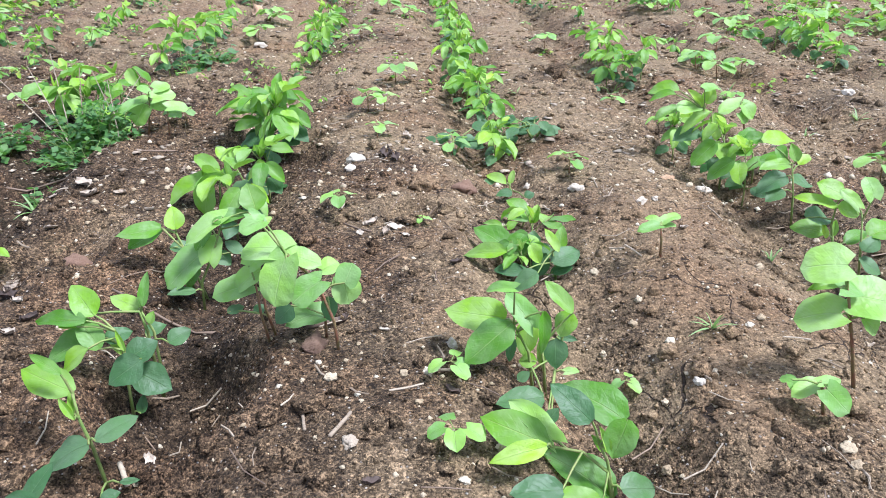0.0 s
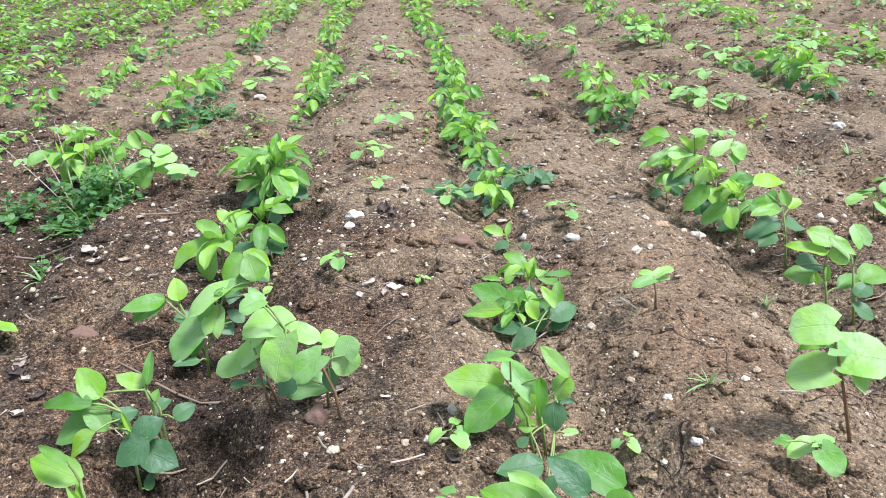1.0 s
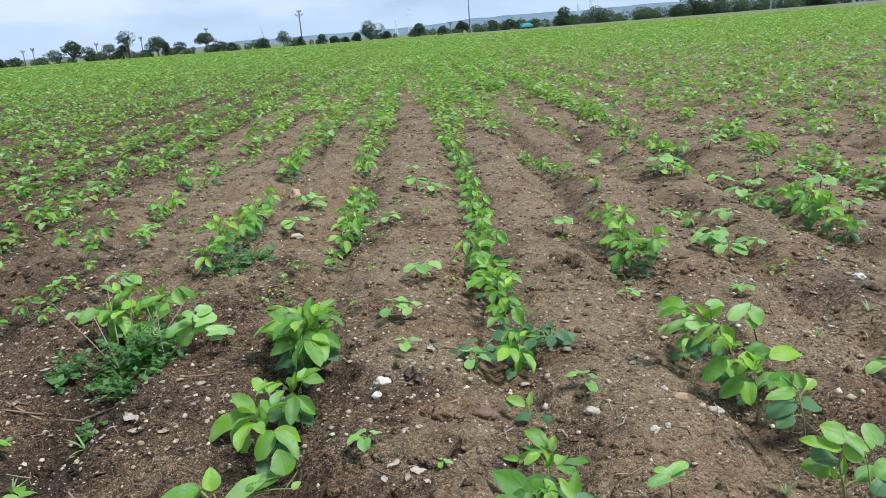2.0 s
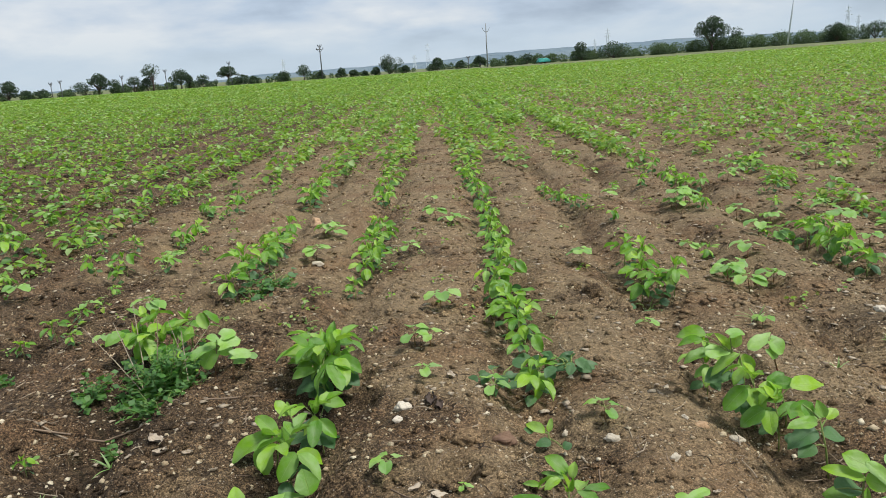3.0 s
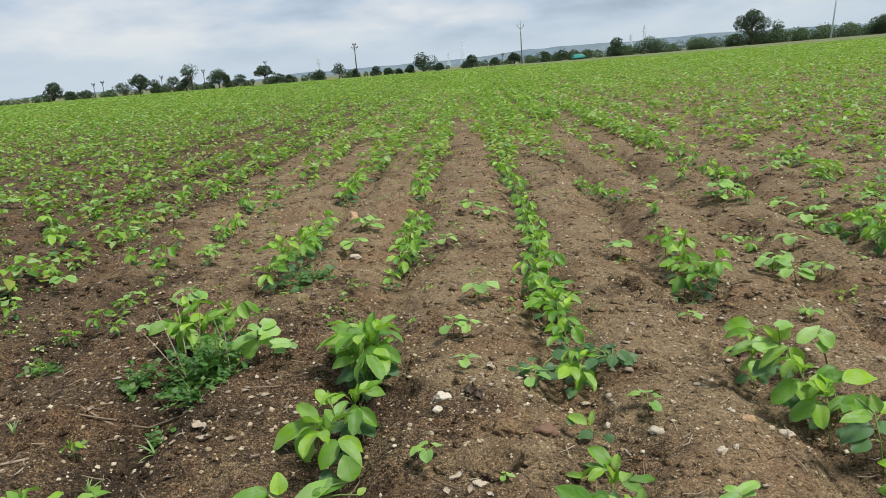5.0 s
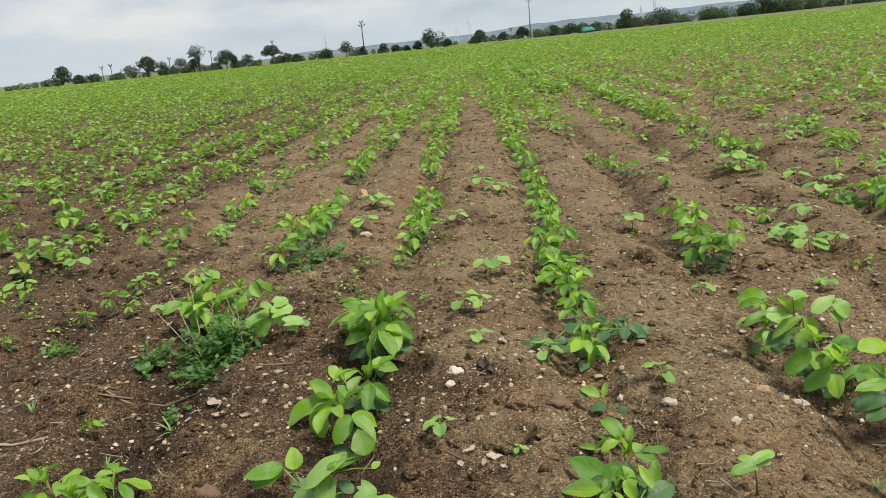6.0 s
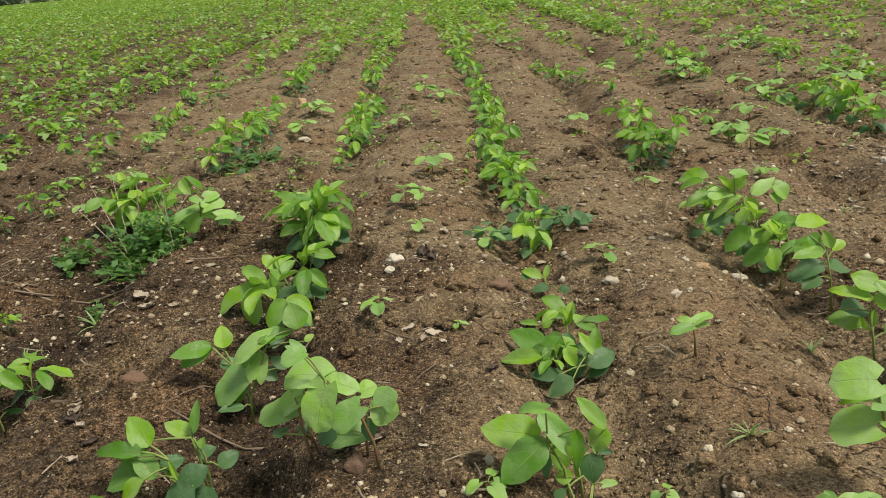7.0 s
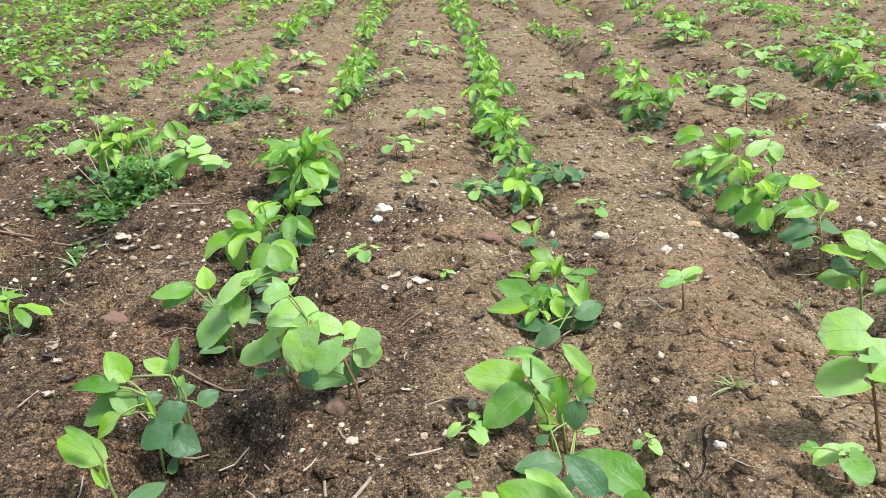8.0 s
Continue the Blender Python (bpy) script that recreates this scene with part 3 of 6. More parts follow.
# ---------------------------------------------------------------- crop stuff, past the single plants
def blade_cloud(name, base, way, up, length, width, label, fine=True):
    """Many small leaf blades in one mesh: folded ovals of six triangles each, or folded diamonds of two far off."""
    y = way / np.linalg.norm(way, axis=1, keepdims=True)
    x = np.cross(y, up)
    x /= np.linalg.norm(x, axis=1, keepdims=True) + 1e-9
    z = np.cross(x, y)
    L, W = length[:, None], width[:, None]
    n = len(base)
    if fine:
        v = np.stack([base, base + y * L * 0.30 + x * W * 0.95 + z * W * 0.3, base + y * L * 0.70 + x * W * 0.72 + z * W * 0.1, base + y * L - z * L * 0.16,
                      base + y * L * 0.70 - x * W * 0.72 + z * W * 0.1, base + y * L * 0.30 - x * W * 0.95 + z * W * 0.3, base + y * L * 0.48 - z * L * 0.04], 1)
        f = np.array([[0, 1, 6], [1, 2, 6], [2, 3, 6], [3, 4, 6], [4, 5, 6], [5, 0, 6]])
    else:
        v = np.stack([base, base + y * L * 0.45 + x * W + z * W * 0.3, base + y * L * 0.9 - z * L * 0.1, base + y * L * 0.45 - x * W + z * W * 0.3], 1)
        f = np.array([[0, 1, 2], [0, 2, 3]])
    faces = (np.arange(n)[:, None, None] * v.shape[1] + f[None]).reshape(-1, 3)
    ob = new(name, array_mesh(name, v.reshape(-1, 3), faces, M_CROP))
    return tagged(ob, label, "soybean crop", kind="stuff")


def crop(name, x, y, per, tall, size, rng, label, fine=True):
    """Plants standing at x, y as clouds of leaflets."""
    n = len(x)
    z = height(x, y)
    big = rng.uniform(0.7, 1.2, n)
    px, py, pz, pb = (np.repeat(a, per) for a in (x, y, z, big))
    az = rng.uniform(0, 2 * np.pi, n * per)
    lev = rng.uniform(0.35, 1.0, n * per)
    reach = rng.uniform(0.10, 0.55, n * per) * tall * pb
    base = np.stack([px + np.cos(az) * reach, py + np.sin(az) * reach, pz + lev * tall * pb], 1)
    el = rng.uniform(-0.6, 0.45, n * per)
    turn = az + rng.uniform(-1.0, 1.0, n * per)
    way = np.stack([np.cos(turn) * np.cos(el), np.sin(turn) * np.cos(el), np.sin(el)], 1)
    up = np.stack([rng.uniform(-0.45, 0.45, n * per), rng.uniform(-0.45, 0.45, n * per), np.ones(n * per)], 1)
    L = size * pb * rng.uniform(0.7, 1.25, n * per)
    return blade_cloud(name, base, way, up, L, L * 0.38, label, fine)


rng = np.random.default_rng(5)


def row_x(k):
    return (1.33 + 0.5 * (k - 5)) if k > 4 else (ROWS_NEAR[k] if k >= 0 else -0.73 + 0.5 * k)


def sown(y0, y1, step, spread, thin, wide):
    """Places of plants along the rows between two distances, with gaps."""
    xs, ys = [], []
    k_all = range(int(-wide * y1 / 0.5) - 12, int(wide * y1 / 0.5) + 14)
    for k in k_all:
        n = int((y1 - y0) / step)
        y = y0 + (np.arange(n) + rng.uniform(0, 1, n)) * step
        x0 = row_x(k)
        drift = -0.14 * np.clip((y - 2.5) / 6, 0, 1) if k == 3 else 0.0
        x = x0 + drift + rng.normal(0, spread * (0.6 + 0.4 * min(1.0, abs(x0) / 3) if y1 < 14 else 1.0), n) + (vnoise(y * 0.21, np.full(n, k * 3.7), 21) - 0.5) * 0.10
        keep = (np.abs(x) < wide * y + 2.2) & (vnoise(y * 0.75, np.full(n, k * 7.3), 22) + 0.25 * rng.uniform(-1, 1, n) > thin)
        xs.append(x[keep])
        ys.append(y[keep])
    return np.concatenate(xs), np.concatenate(ys)

# ---------------------------------------------------------------- single plants near the path
SOYBEANS = [soybean_plant(i, 0.080 + 0.010 * (i % 5), 3 + (i % 3 > 0)) for i in range(10)]
SEEDLINGS = [round_seedling(60 + i, 0.036 + 0.008 * i, 2 + (i > 1), 0.036 + 0.004 * i) for i in range(4)]
place = random.Random(11)
# x, y, size along each row
ROW_A = [(-0.31, 1.21, 0.95), (-0.27, 1.34, 0.85), (-0.29, 1.53, 1.0), (-0.30, 1.59, 1.0), (-0.27, 1.64, 0.9), (-0.31, 1.66, 1.2), (-0.27, 1.57, 1.12),
         (-0.31, 2.33, 0.5), (-0.29, 2.50, 0.75), (-0.27, 2.60, 0.8), (-0.28, 2.70, 0.8), (-0.28, 2.82, 0.9), (-0.26, 2.95, 0.85), (-0.27, 3.10, 0.85), (-0.26, 3.22, 0.8),
         (-0.31, 3.85, 0.85), (-0.30, 4.02, 0.95), (-0.32, 4.22, 0.85), (-0.32, 4.45, 0.8), (-0.31, 4.75, 0.8)]
ROW_B = [(0.172, 1.045, 0.72), (0.150, 0.985, 0.5), (0.18, 1.49, 0.8), (0.20, 1.57, 0.75), (0.19, 1.68, 0.75), (0.185, 1.78, 0.85), (0.19, 1.88, 0.9), (0.17, 1.98, 0.9), (0.18, 2.08, 0.95),
         (0.15, 2.16, 0.85), (0.20, 2.22, 0.85), (0.19, 2.35, 0.8), (0.20, 2.48, 0.85), (0.20, 2.62, 0.8), (0.21, 2.78, 0.8), (0.20, 2.94, 0.85), (0.21, 3.10, 0.8),
         (0.21, 3.26, 0.8), (0.21, 3.44, 0.85), (0.22, 3.62, 0.8), (0.21, 3.82, 0.85), (0.20, 4.02, 0.85), (0.18, 4.40, 0.9), (0.18, 4.60, 0.9), (0.17, 4.82, 0.8)]
ROW_C = [(0.61, 1.25, 0.8), (0.60, 1.33, 0.85), (0.56, 1.48, 0.8), (0.62, 1.66, 0.4),
         (0.68, 2.07, 0.85), (0.64, 2.09, 0.8), (0.60, 2.13, 0.85), (0.62, 2.24, 0.85), (0.65, 2.34, 0.85), (0.63, 2.46, 0.85),
         (0.70, 3.40, 0.55), (0.66, 3.50, 0.6), (0.62, 3.65, 0.6), (0.59, 3.80, 0.6), (0.57, 3.92, 0.6), (0.74, 3.05, 0.45)]
ROW_D = [(1.33, 2.19, 0.8), (1.32, 2.28, 0.95), (1.30, 2.37, 1.0), (1.38, 2.48, 0.9), (1.36, 2.62, 0.95),
         (1.38, 3.78, 0.8), (1.35, 3.90, 0.9), (1.34, 4.03, 0.9), (1.33, 4.18, 0.85), (1.34, 4.5, 0.8), (1.35, 4.7, 0.85), (1.80, 3.75, 0.85), (1.84, 3.95, 0.85), (1.88, 4.3, 0.85)]
ROW_L = [(-0.71, 2.32, 0.85), (-0.68, 2.42, 0.9), (-0.72, 2.50, 0.9), (-0.67, 2.66, 0.95), (-0.66, 2.76, 0.95), (-0.69, 2.86, 0.9), (-0.70, 3.05, 0.8), (-0.69, 3.20, 0.95),
         (-0.74, 4.00, 0.9), (-0.75, 4.15, 1.0), (-0.73, 4.32, 0.95), (-0.76, 4.55, 0.9), (-0.74, 4.80, 0.9), (-0.70, 1.76, 0.9)]
ROW_M = [(-0.72, 1.02, 0.85), (-0.69, 1.07, 0.65), (-0.77, 1.05, 0.8), (-0.85, 1.30, 0.35), (-1.16, 2.03, 0.5), (-1.19, 1.75, 0.35), (-1.33, 1.77, 0.4), (-1.24, 3.35, 0.8), (-1.18, 3.42, 0.75), (-1.29, 2.83, 0.75), (-1.10, 3.83, 0.7), (-1.04, 2.62, 0.6), (-1.28, 3.9, 0.8), (-1.3, 4.62, 0.85), (-1.22, 4.3, 0.7),
         (-1.85, 3.0, 0.8), (-1.9, 3.2, 0.75), (-1.75, 3.6, 0.8), (-1.7, 4.1, 0.85), (-1.82, 4.5, 0.8), (-2.3, 3.7, 0.85), (-2.25, 4.1, 0.9), (-2.4, 4.5, 0.8), (-2.0, 2.75, 0.8), (-1.12, 2.1, 0.45), (-1.05, 1.92, 0.35)]
for row in (ROW_A, ROW_B, ROW_C, ROW_D, ROW_L, ROW_M):
    for x, y, size in row:
        settle(place.choice(SOYBEANS), x, y, place.uniform(-65, 65), size * place.uniform(0.95, 1.12))

# round-leaved seedlings scattered between the rows: x, y, size
BED_SEEDLINGS = [(0.92, 2.10, 1.0), (0.91, 2.22, 1.1), (0.96, 2.32, 1.2), (1.02, 2.16, 0.9), (0.88, 2.17, 0.9), (1.05, 2.42, 1.1), (1.12, 3.33, 1.1), (1.17, 3.40, 1.0), (1.08, 3.26, 1.0),
                 (1.31, 3.14, 1.0), (1.39, 2.99, 0.9), (1.22, 2.72, 1.1), (1.27, 2.66, 1.1), (1.50, 2.66, 1.1), (1.58, 2.9, 1.0), (0.03, 3.25, 1.0), (-0.03, 3.35, 1.1), (0.08, 3.3, 0.9), (-0.05, 3.75, 0.9),
                 (0.47, 2.42, 0.75), (0.50, 5.1, 1.2), (0.54, 5.2, 1.3), (0.58, 5.05, 1.2), (0.46, 5.3, 1.1), (0.84, 3.55, 0.7), (-0.50, 2.72, 0.8), (-0.47, 3.1, 0.8), (0.92, 2.62, 0.7)]
for x, y, size in BED_SEEDLINGS:
    settle(place.choice(SEEDLINGS), x, y, place.uniform(0, 360), size)

# ---------------------------------------------------------------- plants by the path
leafy_plant("soybean_plant", "young soybean plant leaning with pale upper leaves beside a pit", "soybean plant", -0.333, 0.626, M_STEM,
    [[(0, 0, -0.01), (-0.003, 0, 0.052), (-0.008, 0, 0.088), (-0.007, 0, 0.118)]],
    [("p", -0.012, 0.012, 0.111, -0.066, 0.03, 0.129, 0.83), ("p", -0.011, -0.002, 0.141, -0.041, 0.01, 0.159, 0.45), ("l", 0.006, -0.009, 0.067, 0.041, 0.01, 0.082, 0.69),
     ("l", -0.003, -0.006, 0.061, -0.046, -0.018, 0.049, 0.91), ("y", -0.007, -0.01, 0.095, -0.021, 0, 0.114, 0.52), ("y", -0.011, -0.001, 0.094, -0.013, 0.01, 0.116, 0.45),
     ("l", 0.017, -0.009, 0.013, 0.035, -0.005, 0.013, 0.55), ("l", 0.008, -0.034, 0.017, 0.025, -0.029, 0.021, 0.9)])
leafy_plant("soybean_plant", "short soybean plant with dark drooping leaves", "soybean plant", -0.382, 0.542, M_STEM,
    [[(0, 0, -0.01), (0.008, 0, 0.02), (0.016, 0, 0.04)]],
    [("l", 0.01, 0.012, 0.031, 0.032, 0.034, 0.063, 0.57), ("l", 0.035, -0.002, 0.054, -0.004, 0.009, 0.05, 0.45)])
leafy_plant("soybean_plant", "bushy young soybean plant with dark lower leaves beside a pit", "soybean plant", -0.350, 0.754, M_STEM,
    [[(0, 0, -0.01), (0.003, 0, 0.038), (0.008, 0, 0.081), (0.004, 0, 0.115)]],
    [("s", -0.019, 0.012, 0.129, -0.044, 0.027, 0.162, 0.98), ("s", -0.023, -0.002, 0.131, -0.092, 0.018, 0.127, 0.51), ("s", -0.014, -0.009, 0.098, -0.037, 0.008, 0.133, 0.85),
     ("s", -0.026, 0.014, 0.099, -0.075, -0.009, 0.095, 1.04), ("s", -0.015, -0.03, 0.113, -0.05, -0.04, 0.093, 0.8), ("y", -0.035, -0.001, 0.123, -0.058, 0.006, 0.121, 0.87),
     ("y", -0.001, 0.011, 0.076, -0.015, 0.026, 0.108, 0.45), ("y", 0.015, -0.014, 0.097, 0.006, -0.004, 0.119, 0.45), ("l", -0.013, 0.007, 0.099, 0.013, 0.019, 0.106, 1.04),
     ("l", 0.008, 0.004, 0.073, 0.037, 0.019, 0.09, 1.17), ("l", 0.03, -0.013, 0.085, -0.005, -0.031, 0.067, 1.2), ("l", 0.006, 0.013, 0.05, 0.05, -0.003, 0.037, 1.06),
     ("l", 0.011, -0.004, 0.003, 0.014, 0.005, 0.022, 0.78)])
leafy_plant("soybean_plant", "slender soybean plant with a long side petiole", "soybean plant", -0.331, 0.804, M_STEM,
    [[(0, 0, -0.01), (0.005, 0, 0.051), (0.006, 0, 0.096), (-0.003, 0, 0.124)], [(0, 0, -0.01), (-0.001, 0, 0.096), (-0.005, 0, 0.124), (-0.035, 0, 0.125), (-0.056, 0, 0.124)]],
    [("s", -0.01, 0.012, 0.121, -0.044, 0.024, 0.135, 0.98), ("s", 0, -0.002, 0.132, 0.007, 0.015, 0.169, 0.45), ("y", 0.007, -0.009, 0.112, 0.012, -0.002, 0.125, 1.34),
     ("l", -0.01, 0.014, 0.084, 0.012, 0.024, 0.092, 0.96), ("l", 0.024, -0.01, 0.086, 0.047, 0.002, 0.098, 1.08)])
leafy_plant("broadleaf_plant", "cluster of large pale round leaves on reddish stalks", "broad-leaved plant", -0.106, 0.771, M_REDSTEM,
    [[(0, 0, -0.01), (-0.003, 0, 0.039), (-0.018, 0, 0.092), (-0.047, 0, 0.126)], [(-0.017, 0.03, -0.013), (-0.016, 0.03, 0.029), (-0.02, 0.03, 0.098)]],
    [("r", -0.052, 0.012, 0.126, -0.101, 0.028, 0.131, 0.98), ("r", -0.067, -0.002, 0.169, -0.092, -0.012, 0.165, 0.85), ("r", -0.047, -0.009, 0.127, -0.065, -0.031, 0.08, 0.86),
     ("r", -0.051, 0.014, 0.122, -0.011, 0, 0.116, 0.7), ("r", -0.013, 0.021, 0.095, 0.005, 0.028, 0.103, 1.07), ("r", 0.013, -0.001, 0.089, 0.022, 0.008, 0.109, 1.37),
     ("r", 0.01, 0.011, 0.088, 0.019, -0.001, 0.061, 1.07), ("r", -0.011, -0.014, 0.1, -0.044, -0.029, 0.085, 0.99), ("r", -0.02, 0.038, 0.026, -0.059, 0.023, 0.034, 0.85),
     ("l", -0.055, 0.034, 0.042, -0.074, 0.023, 0.025, 1.37), ("l", -0.009, 0.018, 0.061, -0.007, 0.006, 0.034, 0.85), ("r", -0.084, 0.013, 0.172, -0.066, 0.006, 0.162, 0.76)])
leafy_plant("broadleaf_plant", "round-leaved plant with drooping pale leaves on reddish stalks", "broad-leaved plant", -0.190, 0.802, M_REDSTEM,
    [[(0, 0, -0.01), (-0.007, 0, 0.04), (-0.008, 0, 0.082)], [(0.006, 0.015, -0.01), (-0.004, 0.015, 0.038), (-0.004, 0.015, 0.081)]],
    [("r", -0.015, 0.012, 0.072, -0.057, -0.005, 0.075, 0.76), ("r", -0.003, 0.012, 0.091, -0.035, -0.001, 0.08, 0.79), ("l", -0.043, -0.009, 0.049, -0.025, -0.001, 0.054, 0.84),
     ("l", -0.018, 0.014, 0.034, -0.004, 0.021, 0.04, 1.14), ("r", -0.014, 0.005, 0.102, 0.005, 0.015, 0.117, 1.01)])
leafy_plant("broadleaf_plant", "leafy broad-leaved plant crowded against its neighbours", "broad-leaved plant", -0.316, 0.976, M_STEM,
    [[(0, 0, -0.01), (0.004, 0, 0.045), (0.024, 0, 0.085), (0.047, 0, 0.14)], [(0.001, 0.03, -0.011), (-0.013, 0.03, 0.048), (-0.023, 0.03, 0.085), (-0.046, 0.03, 0.117)]],
    [("r", 0.011, 0.012, 0.086, -0.046, -0.017, 0.054, 0.69), ("r", 0.049, -0.002, 0.144, -0.005, -0.026, 0.128, 0.45), ("s", 0.035, -0.009, 0.14, 0.083, 0.011, 0.151, 0.76),
     ("s", 0.024, 0.014, 0.123, 0, -0.001, 0.098, 0.95), ("r", 0.021, -0.01, 0.082, 0.032, 0.006, 0.117, 0.84), ("s", -0.007, 0.029, 0.057, -0.025, 0.014, 0.028, 0.97),
     ("l", 0.028, 0.011, 0.085, 0.048, 0.002, 0.071, 1.14), ("l", -0.003, -0.014, 0.039, -0.036, -0.027, 0.048, 0.67), ("l", 0.064, 0.007, 0.085, 0.041, 0.018, 0.102, 0.86),
     ("p", 0.091, 0.004, 0.15, 0.083, 0.019, 0.186, 1.35), ("y", 0.102, -0.013, 0.138, 0.115, -0.007, 0.145, 1.37), ("s", -0.052, 0.043, 0.112, -0.109, 0.02, 0.116, 0.79)])
leafy_plant("broadleaf_plant", "small pale side shoot of three leaves", "broad-leaved plant", -0.338, 1.016, M_STEM,
    [[(0, 0, -0.01), (-0.001, 0, 0.067), (-0.01, 0, 0.101), (-0.027, 0, 0.108)]],
    [("s", -0.033, 0.012, 0.102, -0.079, -0.009, 0.088, 1.21), ("s", -0.008, -0.002, 0.108, -0.013, 0.011, 0.139, 1.19), ("l", -0.02, -0.009, 0.081, 0.016, 0.006, 0.081, 0.82)])
leafy_plant("soybean_plant", "young soybean plant with pointed upper leaves", "soybean plant", -0.353, 1.273, M_STEM,
    [[(0, 0, -0.01), (0.008, 0, 0.038), (0.011, 0, 0.073)], [(0.034, 0.107, -0.017), (0.028, 0.107, 0.028), (0.014, 0.107, 0.066)]],
    [("s", -0.003, 0.012, 0.073, -0.08, -0.021, 0.055, 0.78), ("s", 0.011, -0.002, 0.081, -0.029, 0.017, 0.117, 0.91), ("s", 0.009, -0.039, 0.082, -0.021, -0.054, 0.024, 1.03),
     ("y", 0.009, 0.014, 0.063, 0.002, 0.023, 0.086, 1.21), ("y", 0.025, -0.01, 0.061, 0.02, 0.002, 0.091, 0.92), ("l", 0.048, 0.086, 0.029, 0.005, 0.076, 0.023, 0.87),
     ("l", 0.031, 0.118, 0.022, 0.076, 0.136, 0.034, 0.87), ("l", 0.064, 0.083, 0.013, 0.094, 0.09, 0.023, 1.2), ("s", 0.008, 0.114, 0.062, -0.017, 0.128, 0.092, 1.26),
     ("y", 0.014, 0.111, 0.062, 0.007, 0.122, 0.09, 0.63)])
leafy_plant("soybean_plant", "dense tall soybean clump over a furrow", "soybean plant", -0.292, 1.562, M_STEM,
    [[(0, 0, -0.01), (-0.002, 0, 0.067), (-0.013, 0, 0.122)], [(0.03, 0.011, 0.007), (0.023, 0.011, 0.087), (0.02, 0.011, 0.148)]],
    [("s", -0.031, 0.012, 0.118, -0.1, 0.036, 0.141, 1.22), ("p", -0.017, -0.002, 0.117, -0.086, 0.02, 0.123, 0.81), ("s", 0.009, -0.009, 0.133, -0.028, 0.01, 0.169, 1.28),
     ("s", 0.017, 0.025, 0.135, 0.023, 0.047, 0.192, 0.71), ("p", -0.032, -0.01, 0.153, -0.068, 0.006, 0.181, 0.88), ("s", 0.029, 0.01, 0.124, 0.018, 0.028, 0.168, 1.15),
     ("l", -0.021, 0.011, 0.064, -0.074, -0.011, 0.046, 0.78), ("s", -0.002, -0.014, 0.067, -0.006, -0.036, 0.013, 0.82), ("l", -0.015, 0.007, 0.062, -0.046, -0.01, 0.031, 1.17),
     ("l", 0.015, 0.015, 0.066, 0.058, 0.032, 0.075, 0.95), ("l", 0.023, -0.013, 0.062, 0.062, -0.026, 0.059, 1.05), ("l", 0.029, 0.024, 0.091, 0.062, 0.037, 0.098, 1.09),
     ("y", -0.019, -0.004, 0.118, -0.024, 0.003, 0.137, 1.54)])
leafy_plant("soybean_plant", "large-leaved young soybean plant in the row", "soybean plant", 0.171, 0.568, M_STEM,
    [[(0, 0, -0.01), (-0.007, 0, 0.035), (-0.014, 0, 0.067), (-0.023, 0, 0.086)], [(0, 0, -0.01), (-0.012, 0, 0.053), (-0.039, 0, 0.08), (-0.069, 0, 0.089)]],
    [("s", 0.003, 0.012, 0.103, -0.049, 0.04, 0.135, 0.91), ("s", -0.001, -0.002, 0.118, -0.016, -0.019, 0.086, 1.2), ("l", -0.036, -0.009, 0.124, -0.07, 0.012, 0.152, 0.75),
     ("y", -0.013, 0.014, 0.064, -0.024, 0.024, 0.079, 0.75), ("y", -0.018, -0.01, 0.086, -0.024, 0.002, 0.108, 0.59), ("p", -0.071, -0.001, 0.093, -0.132, 0.025, 0.11, 0.84),
     ("r", -0.065, 0.011, 0.086, -0.097, 0.034, 0.121, 0.45), ("p", -0.077, -0.014, 0.103, -0.128, -0.031, 0.106, 0.57), ("s", -0.006, -0.003, 0.019, -0.061, 0.017, 0.072, 0.84),
     ("l", -0.068, -0.046, 0.082, -0.115, -0.056, 0.092, 0.8), ("s", -0.03, -0.043, 0.053, -0.073, -0.032, 0.064, 1.03), ("l", 0, -0.007, 0.037, 0.042, 0.001, 0.031, 0.95)])
leafy_plant("soybean_plant", "tall soybean plant with broad dark green leaflets", "soybean plant", 0.136, 0.737, M_STEM,
    [[(0, 0, -0.01), (-0.005, 0, 0.044), (-0.009, 0, 0.07)], [(-0.017, -0.01, 0.005), (-0.026, -0.01, 0.071), (-0.044, -0.01, 0.109)]],
    [("s", -0.051, 0.002, 0.109, -0.118, 0.027, 0.114, 1.06), ("s", -0.046, -0.012, 0.111, -0.103, -0.036, 0.086, 1.04), ("r", -0.025, -0.019, 0.11, -0.047, 0, 0.146, 0.58),
     ("s", -0.024, 0.004, 0.105, -0.033, -0.013, 0.067, 0.95), ("s", -0.014, -0.019, 0.13, -0.013, -0.04, 0.086, 0.45), ("p", 0.024, -0.001, 0.115, -0.004, 0.018, 0.148, 0.66),
     ("s", 0.026, 0.011, 0.107, 0.01, -0.001, 0.084, 1.27), ("r", -0.047, -0.023, 0.162, -0.077, -0.012, 0.162, 0.45), ("l", 0.007, 0.007, 0.076, 0.009, -0.008, 0.043, 1),
     ("l", -0.045, -0.006, 0.091, -0.048, -0.019, 0.064, 0.55), ("y", -0.017, -0.013, 0.059, -0.036, -0.005, 0.057, 1.65), ("y", -0.006, 0.013, 0.037, -0.007, 0.024, 0.061, 0.79),
     ("l", -0.021, -0.074, 0.058, -0.072, -0.085, 0.064, 0.8)])
